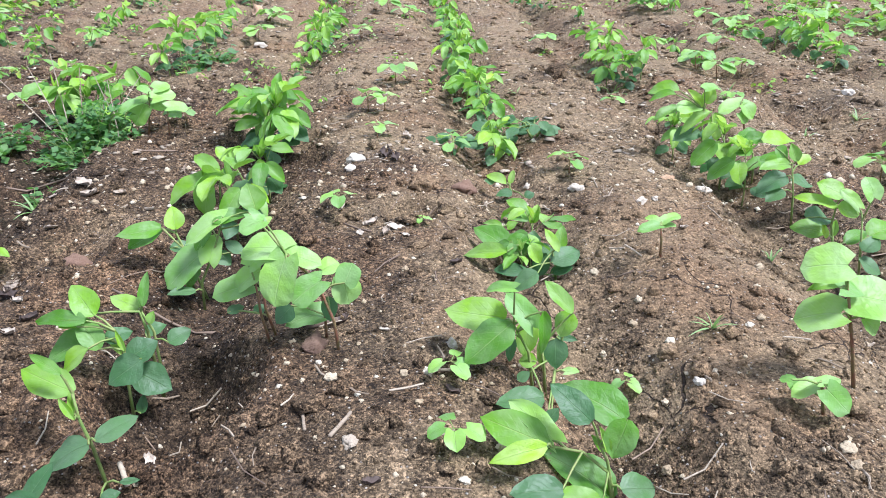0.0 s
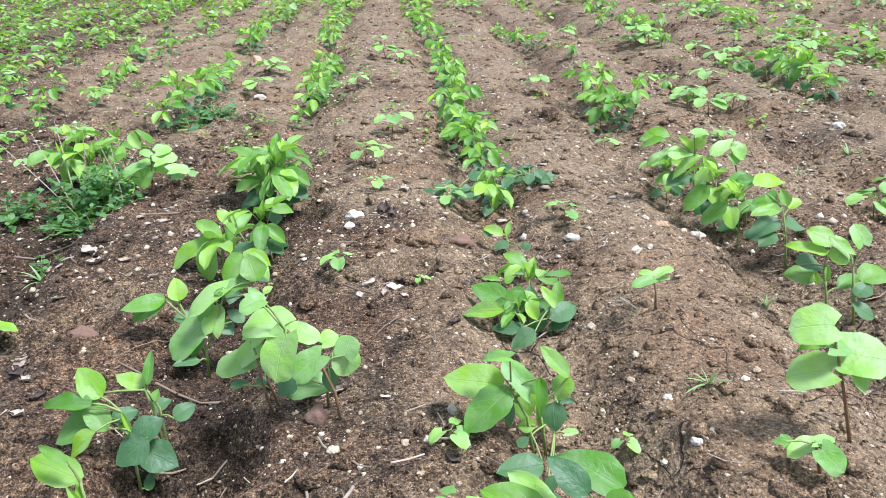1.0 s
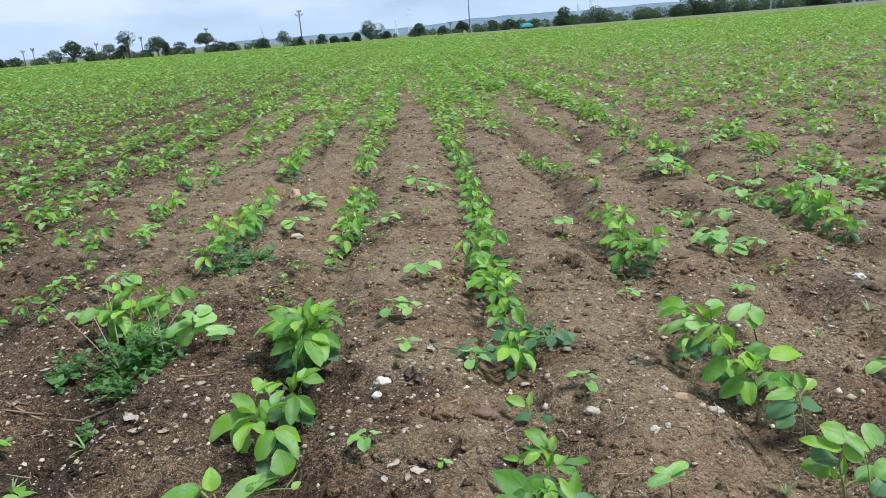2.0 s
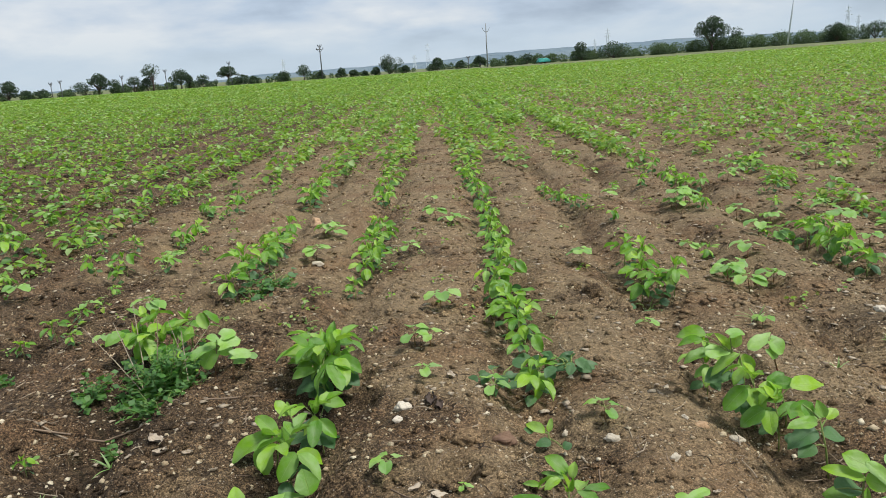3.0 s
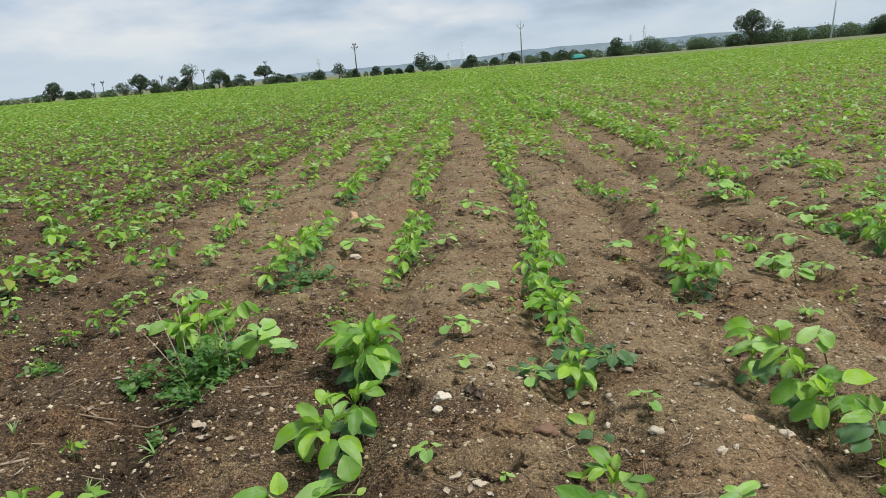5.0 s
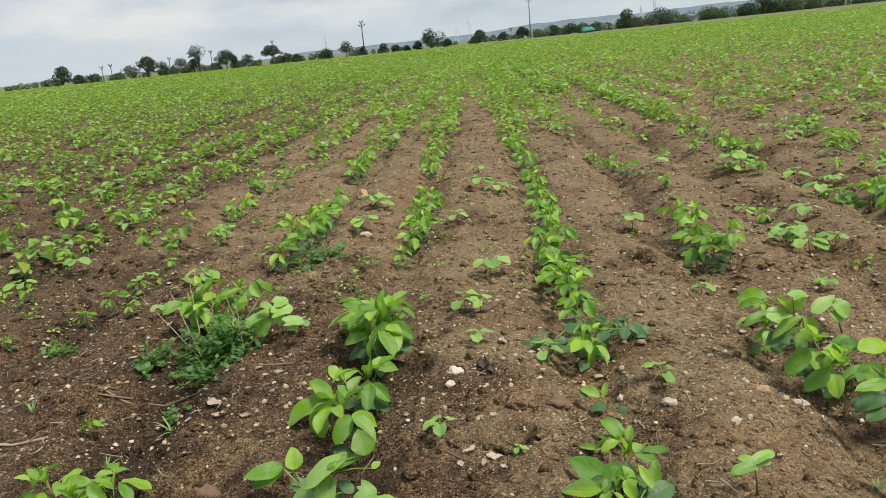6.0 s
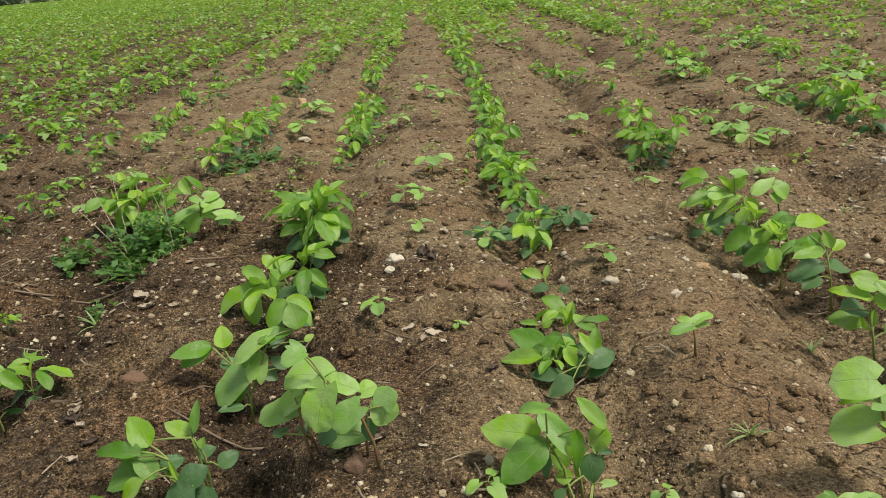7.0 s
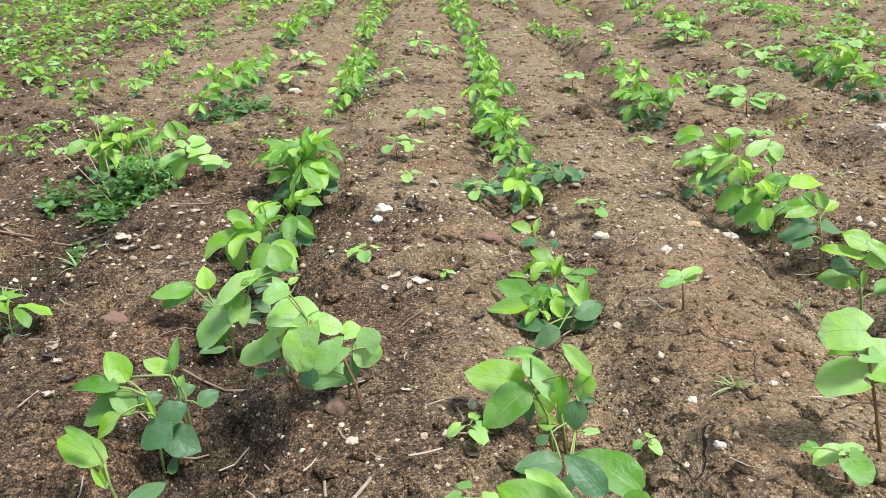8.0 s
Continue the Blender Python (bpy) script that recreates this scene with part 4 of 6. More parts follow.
leafy_plant("soybean_plant", "short dark-leaved soybean plant in the row", "soybean plant", 0.147, 0.752, M_STEM,
    [[(0, 0, -0.01), (0.002, 0, 0.041), (0.009, 0, 0.089), (0.016, 0, 0.11)]],
    [("l", 0.004, 0.012, 0.07, 0.026, 0.003, 0.073, 0.56), ("r", 0.013, -0.002, 0.029, 0.034, 0.004, 0.027, 0.45), ("l", -0.032, -0.109, 0.044, -0.02, -0.104, 0.06, 0.92),
     ("l", -0.027, -0.106, 0.035, -0.014, -0.109, 0.032, 0.67), ("l", -0.052, -0.05, 0.056, -0.04, -0.046, 0.066, 1.09), ("l", 0.002, -0.001, 0.042, 0.013, 0.009, 0.063, 1)])
leafy_plant("soybean_plant", "soybean plant with spread leaflets in the row", "soybean plant", 0.172, 1.022, M_STEM,
    [[(0, 0, -0.01), (-0.005, 0, 0.03), (-0.013, 0, 0.059)], [(0.029, -0.038, 0), (0.026, -0.038, 0.039), (0.02, -0.038, 0.062)]],
    [("s", -0.05, -0.058, 0.075, -0.112, -0.045, 0.075, 0.58), ("s", -0.038, -0.002, 0.052, -0.085, 0.021, 0.085, 0.96), ("p", 0.028, -0.047, 0.066, 0.01, -0.031, 0.097, 0.61),
     ("p", 0.03, -0.024, 0.054, 0.042, -0.009, 0.09, 0.8), ("l", 0.019, -0.048, 0.048, 0.062, -0.032, 0.066, 1), ("l", 0.018, -0.049, 0.031, 0.051, -0.042, 0.041, 0.74),
     ("l", -0.028, -0.069, 0.049, -0.068, -0.06, 0.053, 0.91), ("l", 0.001, -0.034, 0.021, 0.013, -0.026, 0.054, 0.96), ("l", -0.014, -0.103, 0.063, -0.051, -0.111, 0.046, 0.94),
     ("l", -0.001, 0.004, 0.047, 0.002, 0.015, 0.072, 1.18), ("y", -0.018, -0.013, 0.041, -0.019, -0.001, 0.068, 0.79)])
leafy_plant("soybean_plant", "small soybean plant in the row", "soybean plant", 0.182, 1.183, M_STEM,
    [[(0, 0, -0.01), (0.006, 0, 0.011), (0.009, 0, 0.021)], [(0.002, 0.119, -0.006), (0, 0.119, 0.018), (-0.002, 0.119, 0.031)]],
    [("s", 0.01, -0.008, 0.021, -0.018, 0.002, 0.055, 1.14), ("s", 0.018, -0.022, 0.02, 0.022, -0.016, 0.047, 1), ("s", 0.01, -0.019, 0.02, -0.035, -0.009, 0.029, 0.51),
     ("s", -0.041, -0.056, 0.028, -0.07, -0.049, 0.039, 0.6), ("y", -0.032, -0.05, 0.02, -0.015, -0.046, 0.03, 1.54), ("s", -0.009, 0.118, 0.034, -0.041, 0.133, 0.054, 0.85),
     ("p", 0.001, 0.13, 0.029, 0.008, 0.14, 0.053, 0.87), ("l", 0, 0.105, 0.024, -0.03, 0.095, 0.022, 1.02), ("l", -0.029, 0.126, 0.035, -0.048, 0.133, 0.039, 1.08),
     ("l", 0.02, 0.073, 0.024, 0.036, 0.077, 0.033, 1.41)])
leafy_plant("broadleaf_plant", "round-leaved plant with large pale discs on one red stalk", "broad-leaved plant", 0.459, 0.660, M_REDSTEM,
    [[(0, 0, -0.01), (-0.017, 0, 0.051), (-0.034, 0, 0.105), (-0.042, 0, 0.128)]],
    [("r", -0.028, 0.012, 0.113, 0.015, -0.01, 0.115, 1.24), ("r", -0.043, -0.002, 0.099, -0.082, 0.016, 0.093, 1.1), ("r", -0.055, -0.009, 0.159, -0.092, 0.008, 0.155, 1.21),
     ("p", -0.037, 0.014, 0.128, -0.078, 0.002, 0.132, 0.54), ("r", -0.022, -0.01, 0.097, -0.008, -0.02, 0.086, 0.93), ("r", -0.051, -0.001, 0.129, -0.018, 0.008, 0.124, 0.77)])
leafy_plant("soybean_plant", "bushy soybean plants crowded in the row", "soybean plant", 0.621, 0.968, M_STEM,
    [[(0, 0, -0.01), (-0.012, 0, 0.058), (-0.023, 0, 0.096), (-0.023, 0, 0.132)], [(0.022, -0.03, 0.006), (0.009, -0.03, 0.072), (0, -0.03, 0.117)]],
    [("p", -0.024, 0.012, 0.078, -0.064, 0.031, 0.087, 1.27), ("p", -0.016, -0.002, 0.144, -0.049, 0.015, 0.16, 1.34), ("s", -0.027, -0.009, 0.13, -0.077, 0.015, 0.144, 0.65),
     ("r", 0.001, -0.016, 0.13, -0.02, 0, 0.154, 0.63), ("s", -0.027, -0.01, 0.129, 0, -0.023, 0.128, 1.7), ("l", -0.065, -0.001, 0.111, -0.013, 0.014, 0.107, 0.83),
     ("y", -0.008, 0.011, 0.073, -0.003, 0.021, 0.096, 0.78), ("y", -0.036, -0.014, 0.083, -0.039, -0.004, 0.103, 0.75), ("s", 0.01, 0.007, 0.063, 0.052, 0.021, 0.079, 0.76),
     ("p", 0.022, -0.026, 0.088, 0.065, -0.012, 0.105, 1.27), ("l", 0.006, -0.043, 0.074, 0.027, -0.033, 0.094, 1.16), ("l", -0.001, -0.047, 0.062, 0.032, -0.057, 0.047, 0.99),
     ("r", 0.004, -0.035, 0.153, -0.002, -0.022, 0.18, 0.97)])
leafy_plant("broadleaf_seedling", "low pale seedling with heart-shaped leaves", "seedling", 0.393, 0.609, M_REDSTEM,
    [[(0, 0, -0.01), (-0.008, 0, 0.022), (-0.013, 0, 0.038)]],
    [("r", -0.009, 0.012, 0.031, -0.038, 0.003, 0.028, 0.63), ("r", -0.018, -0.002, 0.043, 0.011, 0.006, 0.042, 0.45), ("r", -0.013, -0.009, 0.04, 0.007, -0.025, 0.022, 0.98),
     ("r", -0.031, 0.014, 0.025, -0.035, 0.021, 0.037, 0.8), ("r", -0.053, -0.01, 0.055, -0.062, -0.005, 0.054, 0.82)])
leafy_plant("broadleaf_seedling", "small four-leaved pale seedling on a bed", "seedling", 0.339, 0.944, M_REDSTEM,
    [[(0, 0, -0.01), (-0.002, 0, 0.024), (-0.006, 0, 0.05)]],
    [("r", 0, 0.012, 0.047, 0.03, 0.022, 0.058, 0.51), ("r", -0.008, -0.002, 0.053, -0.025, 0.006, 0.062, 0.66), ("r", -0.011, -0.009, 0.052, -0.043, -0.019, 0.055, 0.52),
     ("r", 0.001, 0.014, 0.041, 0.027, 0.022, 0.04, 0.48)])
leafy_plant("soybean_plant", "soybean plant with bright new growth in the row", "soybean plant", 0.590, 1.396, M_STEM,
    [[(0, 0, -0.01), (-0.012, 0, 0.063), (-0.015, 0, 0.115)], [(0.022, 0.008, -0.011), (0.015, 0.008, 0.059), (0.004, 0.008, 0.112)]],
    [("p", -0.054, 0.012, 0.114, -0.112, -0.006, 0.116, 0.97), ("r", -0.032, -0.002, 0.122, -0.074, -0.015, 0.127, 0.85), ("s", 0.001, -0.001, 0.112, -0.064, -0.023, 0.094, 0.51),
     ("s", -0.064, 0.014, 0.152, -0.117, 0.035, 0.158, 0.97), ("s", -0.079, -0.01, 0.15, -0.125, 0.009, 0.148, 0.67), ("y", -0.011, -0.001, 0.127, 0.002, 0.012, 0.159, 1.31),
     ("y", -0.016, 0.011, 0.117, -0.04, 0.028, 0.15, 0.85), ("r", -0.026, -0.014, 0.16, 0.006, -0.004, 0.168, 0.8), ("s", 0.015, 0.015, 0.104, 0.025, -0.006, 0.055, 1.07),
     ("l", -0.017, 0.004, 0.073, -0.072, -0.013, 0.068, 0.99), ("l", -0.023, -0.013, 0.072, 0.005, -0.025, 0.063, 1.25), ("l", 0.003, -0.019, 0.027, -0.004, -0.023, 0.011, 1.24)])
leafy_plant("broadleaf_seedling", "two pale round leaves on a thin stalk", "seedling", 0.720, 1.483, M_REDSTEM,
    [[(0, 0, -0.01), (-0.016, 0, 0.046), (-0.028, 0, 0.083)]],
    [("r", -0.021, 0.012, 0.086, -0.075, -0.005, 0.073, 0.61), ("r", -0.024, -0.002, 0.082, 0.002, -0.017, 0.062, 1.02), ("r", -0.031, -0.009, 0.068, -0.014, -0.02, 0.051, 1.16)])
leafy_plant("soybean_plant", "soybean plant with broad pale upper leaflets", "soybean plant", 0.641, 1.286, M_STEM,
    [[(0, 0, -0.01), (-0.004, 0, 0.034), (-0.012, 0, 0.066)], [(0.006, -0.143, -0.027), (-0.003, -0.143, 0.036), (-0.016, -0.143, 0.088)]],
    [("p", -0.053, 0.012, 0.081, -0.014, -0.007, 0.068, 1.4), ("p", 0.003, -0.002, 0.081, 0.078, 0.02, 0.08, 0.84), ("s", -0.016, -0.009, 0.062, -0.051, 0.006, 0.067, 1.36),
     ("s", -0.042, -0.129, 0.113, -0.021, -0.141, 0.097, 1.5), ("s", 0.019, -0.01, 0.048, -0.033, -0.025, 0.043, 0.76), ("y", -0.01, -0.144, 0.093, -0.017, -0.131, 0.121, 1.12),
     ("p", 0.002, -0.132, 0.083, 0.023, -0.123, 0.099, 1.36), ("s", -0.029, -0.157, 0.093, -0.082, -0.172, 0.101, 0.73), ("l", -0.017, -0.136, 0.065, -0.073, -0.153, 0.053, 0.84),
     ("l", -0.007, -0.139, 0.055, 0.041, -0.125, 0.05, 0.9), ("l", -0.029, -0.156, 0.048, -0.062, -0.166, 0.038, 1.04), ("s", -0.032, 0.013, 0.025, -0.062, 0.026, 0.029, 1.36),
     ("l", -0.029, -0.004, 0.026, -0.072, -0.018, 0.023, 0.59)])
for x, y, size in ((-0.735, 1.785, 1.15), (-0.81, 1.79, 1.05), (-0.69, 1.84, 1.0), (-0.775, 1.85, 1.1)):
    settle(place.choice(SOYBEANS), x, y, place.uniform(-40, 40), size)
leafy_plant("broadleaf_seedling", "pale round-leaved seedling beside a weed patch", "seedling", -0.588, 1.675, M_REDSTEM,
    [[(0, 0, -0.01), (0.011, 0, 0.043), (0.017, 0, 0.077)], [(0.061, -0.047, -0.006), (0.064, -0.047, 0.036), (0.067, -0.047, 0.067)]],
    [("r", 0.007, 0.012, 0.072, -0.025, -0.01, 0.03, 1.01), ("r", -0.005, -0.002, 0.074, -0.051, -0.022, 0.065, 0.63), ("r", 0.029, -0.009, 0.084, 0.073, 0.01, 0.096, 0.77),
     ("r", 0.019, 0.014, 0.07, 0.049, 0.004, 0.064, 1.11), ("r", 0.071, -0.056, 0.076, 0.112, -0.041, 0.077, 0.74), ("r", 0.07, -0.048, 0.061, 0.095, -0.037, 0.062, 1.41),
     ("r", 0.029, 0.011, 0.102, 0.061, 0.024, 0.108, 1.01), ("r", 0.023, -0.014, 0.101, 0, -0.005, 0.114, 0.82), ("r", 0.016, 0.007, 0.083, -0.002, 0, 0.078, 1.09)])

# strays on the beds either side
for i in range(150):
    y = 1.85 + 3.0 * place.random() ** 0.75
    x = place.uniform(-0.95, -0.35 - 0.75 * y) if i % 5 < 3 else place.uniform(0.95, 0.25 + 0.72 * y)
    if place.random() < 0.62:
        settle(place.choice(SOYBEANS), x, y, place.uniform(-80, 80), place.uniform(0.30, 0.64))
    else:
        settle(place.choice(SEEDLINGS), x, y, place.uniform(0, 360), place.uniform(0.5, 1.1))

# ---------------------------------------------------------------- the crop beyond
LABEL = "dense rows of young green soybean plants across the field"
xs, ys = sown(4.9, 13.0, 0.085, 0.085, 0.12, 1.0)
crop("soybean_rows", xs, ys, 11, 0.130, 0.050, rng, LABEL)
side_x, side_y = sown(2.2, 4.9, 0.09, 0.06, 0.36, 1.15)
out = ((side_x < -1.6) & ((side_y > 2.9 + 0.8 * vnoise(side_x * 2, side_y * 2, 31)) | (rng.uniform(0, 1, len(side_x)) < 0.25))) | (side_x > 1.7)
crop("soybean_rows", side_x[out], side_y[out], 18, 0.120, 0.042, rng, LABEL)
far_y = 8.5 + 30 * rng.uniform(0, 1, 520) ** 1.2
crop("soybean_rows", 0.90 + rng.normal(0, 0.09, 520), far_y, 9, 0.12, 0.062, rng, LABEL)
strip_y = 7.0 + 33 * rng.uniform(0, 1, 900) ** 1.1
crop("stray_seedlings", rng.choice([-0.06, 0.39, -0.52, 0.86, -0.98], 900) + rng.normal(0, 0.09, 900), strip_y, 7, 0.09, 0.060, rng, "stray young plants between the rows", False)
crop("stray_seedlings", 0.96 + rng.normal(0, 0.10, 70), 4.6 + 9 * rng.uniform(0, 1, 70), 7, 0.08, 0.05, rng, "stray pale seedlings on the bare bed")
xs, ys = sown(13.0, 34.0, 0.12, 0.10, 0.06, 0.9)
crop("soybean_rows", xs, ys, 8, 0.14, 0.082, rng, LABEL, False)
xs, ys = sown(34.0, 75.0, 0.36, 0.18, 0.06, 0.80)
crop("soybean_rows", xs, ys, 5, 0.13, 0.175, rng, LABEL, False)
xs, ys = sown(75.0, 128.0, 0.75, 0.3, 0.04, 0.78)
held = np.hypot(xs, ys) < np.where(xs > 8, 93, 140) + 8 * vnoise(xs * 0.1, ys * 0.1, 61)
crop("soybean_rows", xs[held], ys[held], 5, 0.10, 0.21, rng, LABEL, False)


wy = 1.9 + 6.5 * rng.uniform(0, 1, 650) ** 1.2
wx = rng.normal(-0.40, 0.60, 650) * (0.5 + 0.75 * wy)
crop("weed_sprouts", wx, wy, 5, 0.028, 0.016, rng, "tiny green weed sprouts scattered over the soil")

# ---------------------------------------------------------------- grit, clods, straw
def lumps(name, n, lo, hi, mat, label, category, area, flat=0.7, seed=1, bias=2.2, plain=False, loose=False):
    """Loose pieces as one mesh of dented twelve-corner stones, or six-corner crumbs."""
    g = np.random.default_rng(seed)
    t = (1 + 5 ** 0.5) / 2
    ico = np.array([(-1, t, 0), (1, t, 0), (-1, -t, 0), (1, -t, 0), (0, -1, t), (0, 1, t), (0, -1, -t), (0, 1, -t), (t, 0, -1), (t, 0, 1), (-t, 0, -1), (-t, 0, 1)]) / 1.9
    tri = np.array([(0, 11, 5), (0, 5, 1), (0, 1, 7), (0, 7, 10), (0, 10, 11), (1, 5, 9), (5, 11, 4), (11, 10, 2), (10, 7, 6), (7, 1, 8),
                    (3, 9, 4), (3, 4, 2), (3, 2, 6), (3, 6, 8), (3, 8, 9), (4, 9, 5), (2, 4, 11), (6, 2, 10), (8, 6, 7), (9, 8, 1)])
    if plain:
        ico = np.array([(1, 0, 0), (0, 1, 0), (-1, 0, 0), (0, -1, 0), (0, 0, 1), (0, 0, -1)]) * 1.05
        tri = np.array([(0, 1, 4), (1, 2, 4), (2, 3, 4), (3, 0, 4), (1, 0, 5), (2, 1, 5), (3, 2, 5), (0, 3, 5)])
    corners = len(ico)
    x0, x1, y0, y1 = area
    y = y0 + (y1 - y0) * g.uniform(0, 1, n) ** 1.5
    x = (x0 + (x1 - x0) * g.uniform(0, 1, n)) * (0.45 + 0.55 * (y - y0) / (y1 - y0))
    if loose:
        gap = np.min(np.abs(x[:, None] - np.array(FURROWS)), axis=1)
        kept = (g.uniform(0, 1, n) < 0.35 + 0.8 * np.exp(-(gap / 0.12) ** 2)) | (x < -0.22)
        x, y, n = x[kept], y[kept], int(kept.sum())
    s = lo + (hi - lo) * g.uniform(0, 1, n) ** bias
    z = height(x, y) + s * 0.06
    v = ico[None] * g.uniform(0.58, 1.32, (n, corners, 1))
    v = v * (s[:, None, None] / 2) * np.stack([g.uniform(0.8, 1.35, n), g.uniform(0.75, 1.15, n), flat * g.uniform(0.75, 1.2, n)], 1)[:, None]
    a = g.uniform(0, 6.28, n)
    ca, sa = np.cos(a)[:, None], np.sin(a)[:, None]
    v = np.stack([v[..., 0] * ca - v[..., 1] * sa, v[..., 0] * sa + v[..., 1] * ca, v[..., 2]], -1) + np.stack([x, y, z], 1)[:, None]
    f = (np.arange(n)[:, None, None] * corners + tri[None]).reshape(-1, 3)
    ob = new(name, array_mesh(name, v.reshape(-1, 3), f, mat))
    return tagged(ob, label, category, kind="stuff")


lumps("soil_crumbs", 44000, 0.0020, 0.0085, M_CLOD, "loose brown soil crumbs on the tilled beds", "soil", (-1.4, 1.5, 0.42, 2.6), 0.85, 1, 2.0, True, True)
lumps("small_clods", 10000, 0.006, 0.030, M_CLOD, "small brown clods scattered over the beds", "soil", (-3.5, 3.8, 0.42, 8.0), 0.75, 6, 3.0, True)
lumps("crust_grains", 18000, 0.0014, 0.0042, M_CLOD, "fine loose soil grains on the crusted beds", "soil", (-1.0, 1.1, 0.42, 1.7), 0.9, 12, 1.6, True)
lumps("gravel", 9500, 0.0020, 0.0085, M_PEBBLE, "small pale beige pebbles and grit lying on the soil", "gravel", (-2.4, 2.7, 0.42, 5.5), 0.8, 2, 2.2, True)
lumps("field_clods", 10000, 0.008, 0.036, M_CLOD, "brown clods between the rows farther out in the field", "soil", (-6.5, 6.5, 1.9, 10.0), 0.5, 7, 2.6, True)
lumps("dry_flakes", 3600, 0.006, 0.026, M_FLAKE, "pale flakes of dry leaf strewn between the rows", "litter", (-3.2, 3.4, 1.4, 7.5), 0.22, 8, 2.0, True)
lumps("gravel", 6000, 0.0045, 0.017, M_PEBBLE, "pale beige pebbles strewn over the beds farther out", "gravel", (-4.0, 4.0, 1.2, 7.0), 0.75, 9, 2.4, True)


def straw_litter(n, seed, mat, name, label, lo, hi, thick):
    g = random.Random(seed)
    pieces = []
    for _ in range(n):
        y = 0.45 + 3.6 * g.random() ** 1.6
        x = g.uniform(-1.0, 1.1) * (0.45 + 0.5 * y)
        a, l = g.uniform(0, 6.28), g.uniform(lo, hi)
        z = ground_z(x, y) + 0.004
        ends = []
        for k in (-0.5, 0, 0.5):
            px, py = x + math.cos(a + 0.25 * k) * l * k, y + math.sin(a + 0.25 * k) * l * k
            ends.append((px, py, max(z, ground_z(px, py) + 0.0025) + 0.006 * g.random()))
        t = g.uniform(0.4, 1.0) * thick
        pieces.append(tube(ends, [t, t * 0.9, t * 0.7], 5))
    v, f = joined(pieces)
    return tagged(new(name, mesh_from(name, v, f, mat)), label, "litter", kind="stuff")


straw_litter(430, 4, M_STRAW, "straw_litter", "bits of pale dry straw on the soil", 0.012, 0.05, 0.0016)
straw_litter(120, 5, M_TWIG, "twig_litter", "thin dark dry twigs and root ends on the soil", 0.015, 0.07, 0.0012)


# ---------------------------------------------------------------- far trees, poles, hills
def crown_cloud(blobs, n, size, rng2, flat=0.8):
    """Leaf clumps in and on a few uneven blobs: returns base, way, up, length."""
    pick = rng2.choice(len(blobs), n, p=np.array([b[3] ** 2 for b in blobs]) / sum(b[3] ** 2 for b in blobs))
    c = np.array([b[:3] for b in blobs])[pick]
    rad = np.array([b[3] for b in blobs])[pick]
    d = rng2.normal(0, 1, (n, 3))
    d /= np.linalg.norm(d, axis=1, keepdims=True)
    k = rng2.uniform(0.35, 1.08, n) ** 0.6
    p = c + d * (rad * k)[:, None] * np.array([1, 1, flat])
    way = d + rng2.normal(0, 0.6, (n, 3)) + np.array([0, 0, -0.15])
    up = d + rng2.normal(0, 0.7, (n, 3)) + np.array([0, 0, 0.6])
    return p, way, up, size * rng2.uniform(0.6, 1.4, n)


def leafy(name, base, way, up, L, mat, wide=0.42):
    y = way / np.linalg.norm(way, axis=1, keepdims=True)
    x = np.cross(y, up)
    x /= np.linalg.norm(x, axis=1, keepdims=True) + 1e-9
    l = L[:, None]
    v = np.stack([base, base + y * l * 0.5 + x * l * wide, base + y * l, base + y * l * 0.5 - x * l * wide], 1)
    f = np.arange(len(base) * 4).reshape(-1, 4)
    return array_mesh(name, v.reshape(-1, 3), f, mat)


def field_tree(x, y, high, wide, trunk, seed, label, lobes=7, leaf=0.34, count=900, flat=0.8):
    """A tree: tapered trunk with limbs, crown of many small leaf clumps with gaps."""
    g, g2 = random.Random(seed), np.random.default_rng(seed)
    root = new("tree")
    root.matrix_basis = pose(x, y, ground_z(x, y) - 0.1)
    tagged(root, label, "tree", "trees along the field edge")
    clear = high * trunk
    pieces = [tube([(0, 0, 0), (0.05, 0.02, clear * 0.5), (g.uniform(-0.2, 0.2), 0, clear), (g.uniform(-0.3, 0.3), 0, high * 0.75)], [high * 0.045, high * 0.035, high * 0.03, high * 0.012], 7)]
    blobs = []
    ch = high - clear
    for i in range(lobes):
        a = 6.28 * i / lobes + g.uniform(-0.4, 0.4)
        rr = wide * 0.5 * g.uniform(0.40, 0.85)
        r0 = wide * g.uniform(0.10, 0.23)
        cz = clear + ch * g.uniform(0.12, 0.66)
        blobs.append((math.cos(a) * rr, math.sin(a) * rr, cz, r0))
        pieces.append(tube([(0, 0, clear * g.uniform(0.75, 1.0)), (math.cos(a) * rr * 0.5, math.sin(a) * rr * 0.5, clear + (cz - clear) * 0.6), (math.cos(a) * rr, math.sin(a) * rr, cz)], [high * 0.02, high * 0.014, high * 0.006], 5))
    for i in range(3):
        blobs.append((g.uniform(-0.12, 0.12) * wide, g.uniform(-0.1, 0.1) * wide, clear + ch * g.uniform(0.55, 0.78), wide * g.uniform(0.2, 0.28)))
    v, f = joined(pieces)
    part_mesh("trunk", mesh_from("trunk", v, f, M_BARK, True), root, "dark tapered trunk with limbs")
    part_mesh("crown", leafy("crown", *crown_cloud(blobs, count, leaf, g2, flat), M_TREE), root, "uneven dark green leafy crown")
    return root


DENSE, OPEN, FLAT, BUSH = "dense dark green field tree at the far edge", "open-crowned thin tree at the far field edge", "flat-topped thorn tree at the far field edge", "low rounded dark green bush at the field edge"
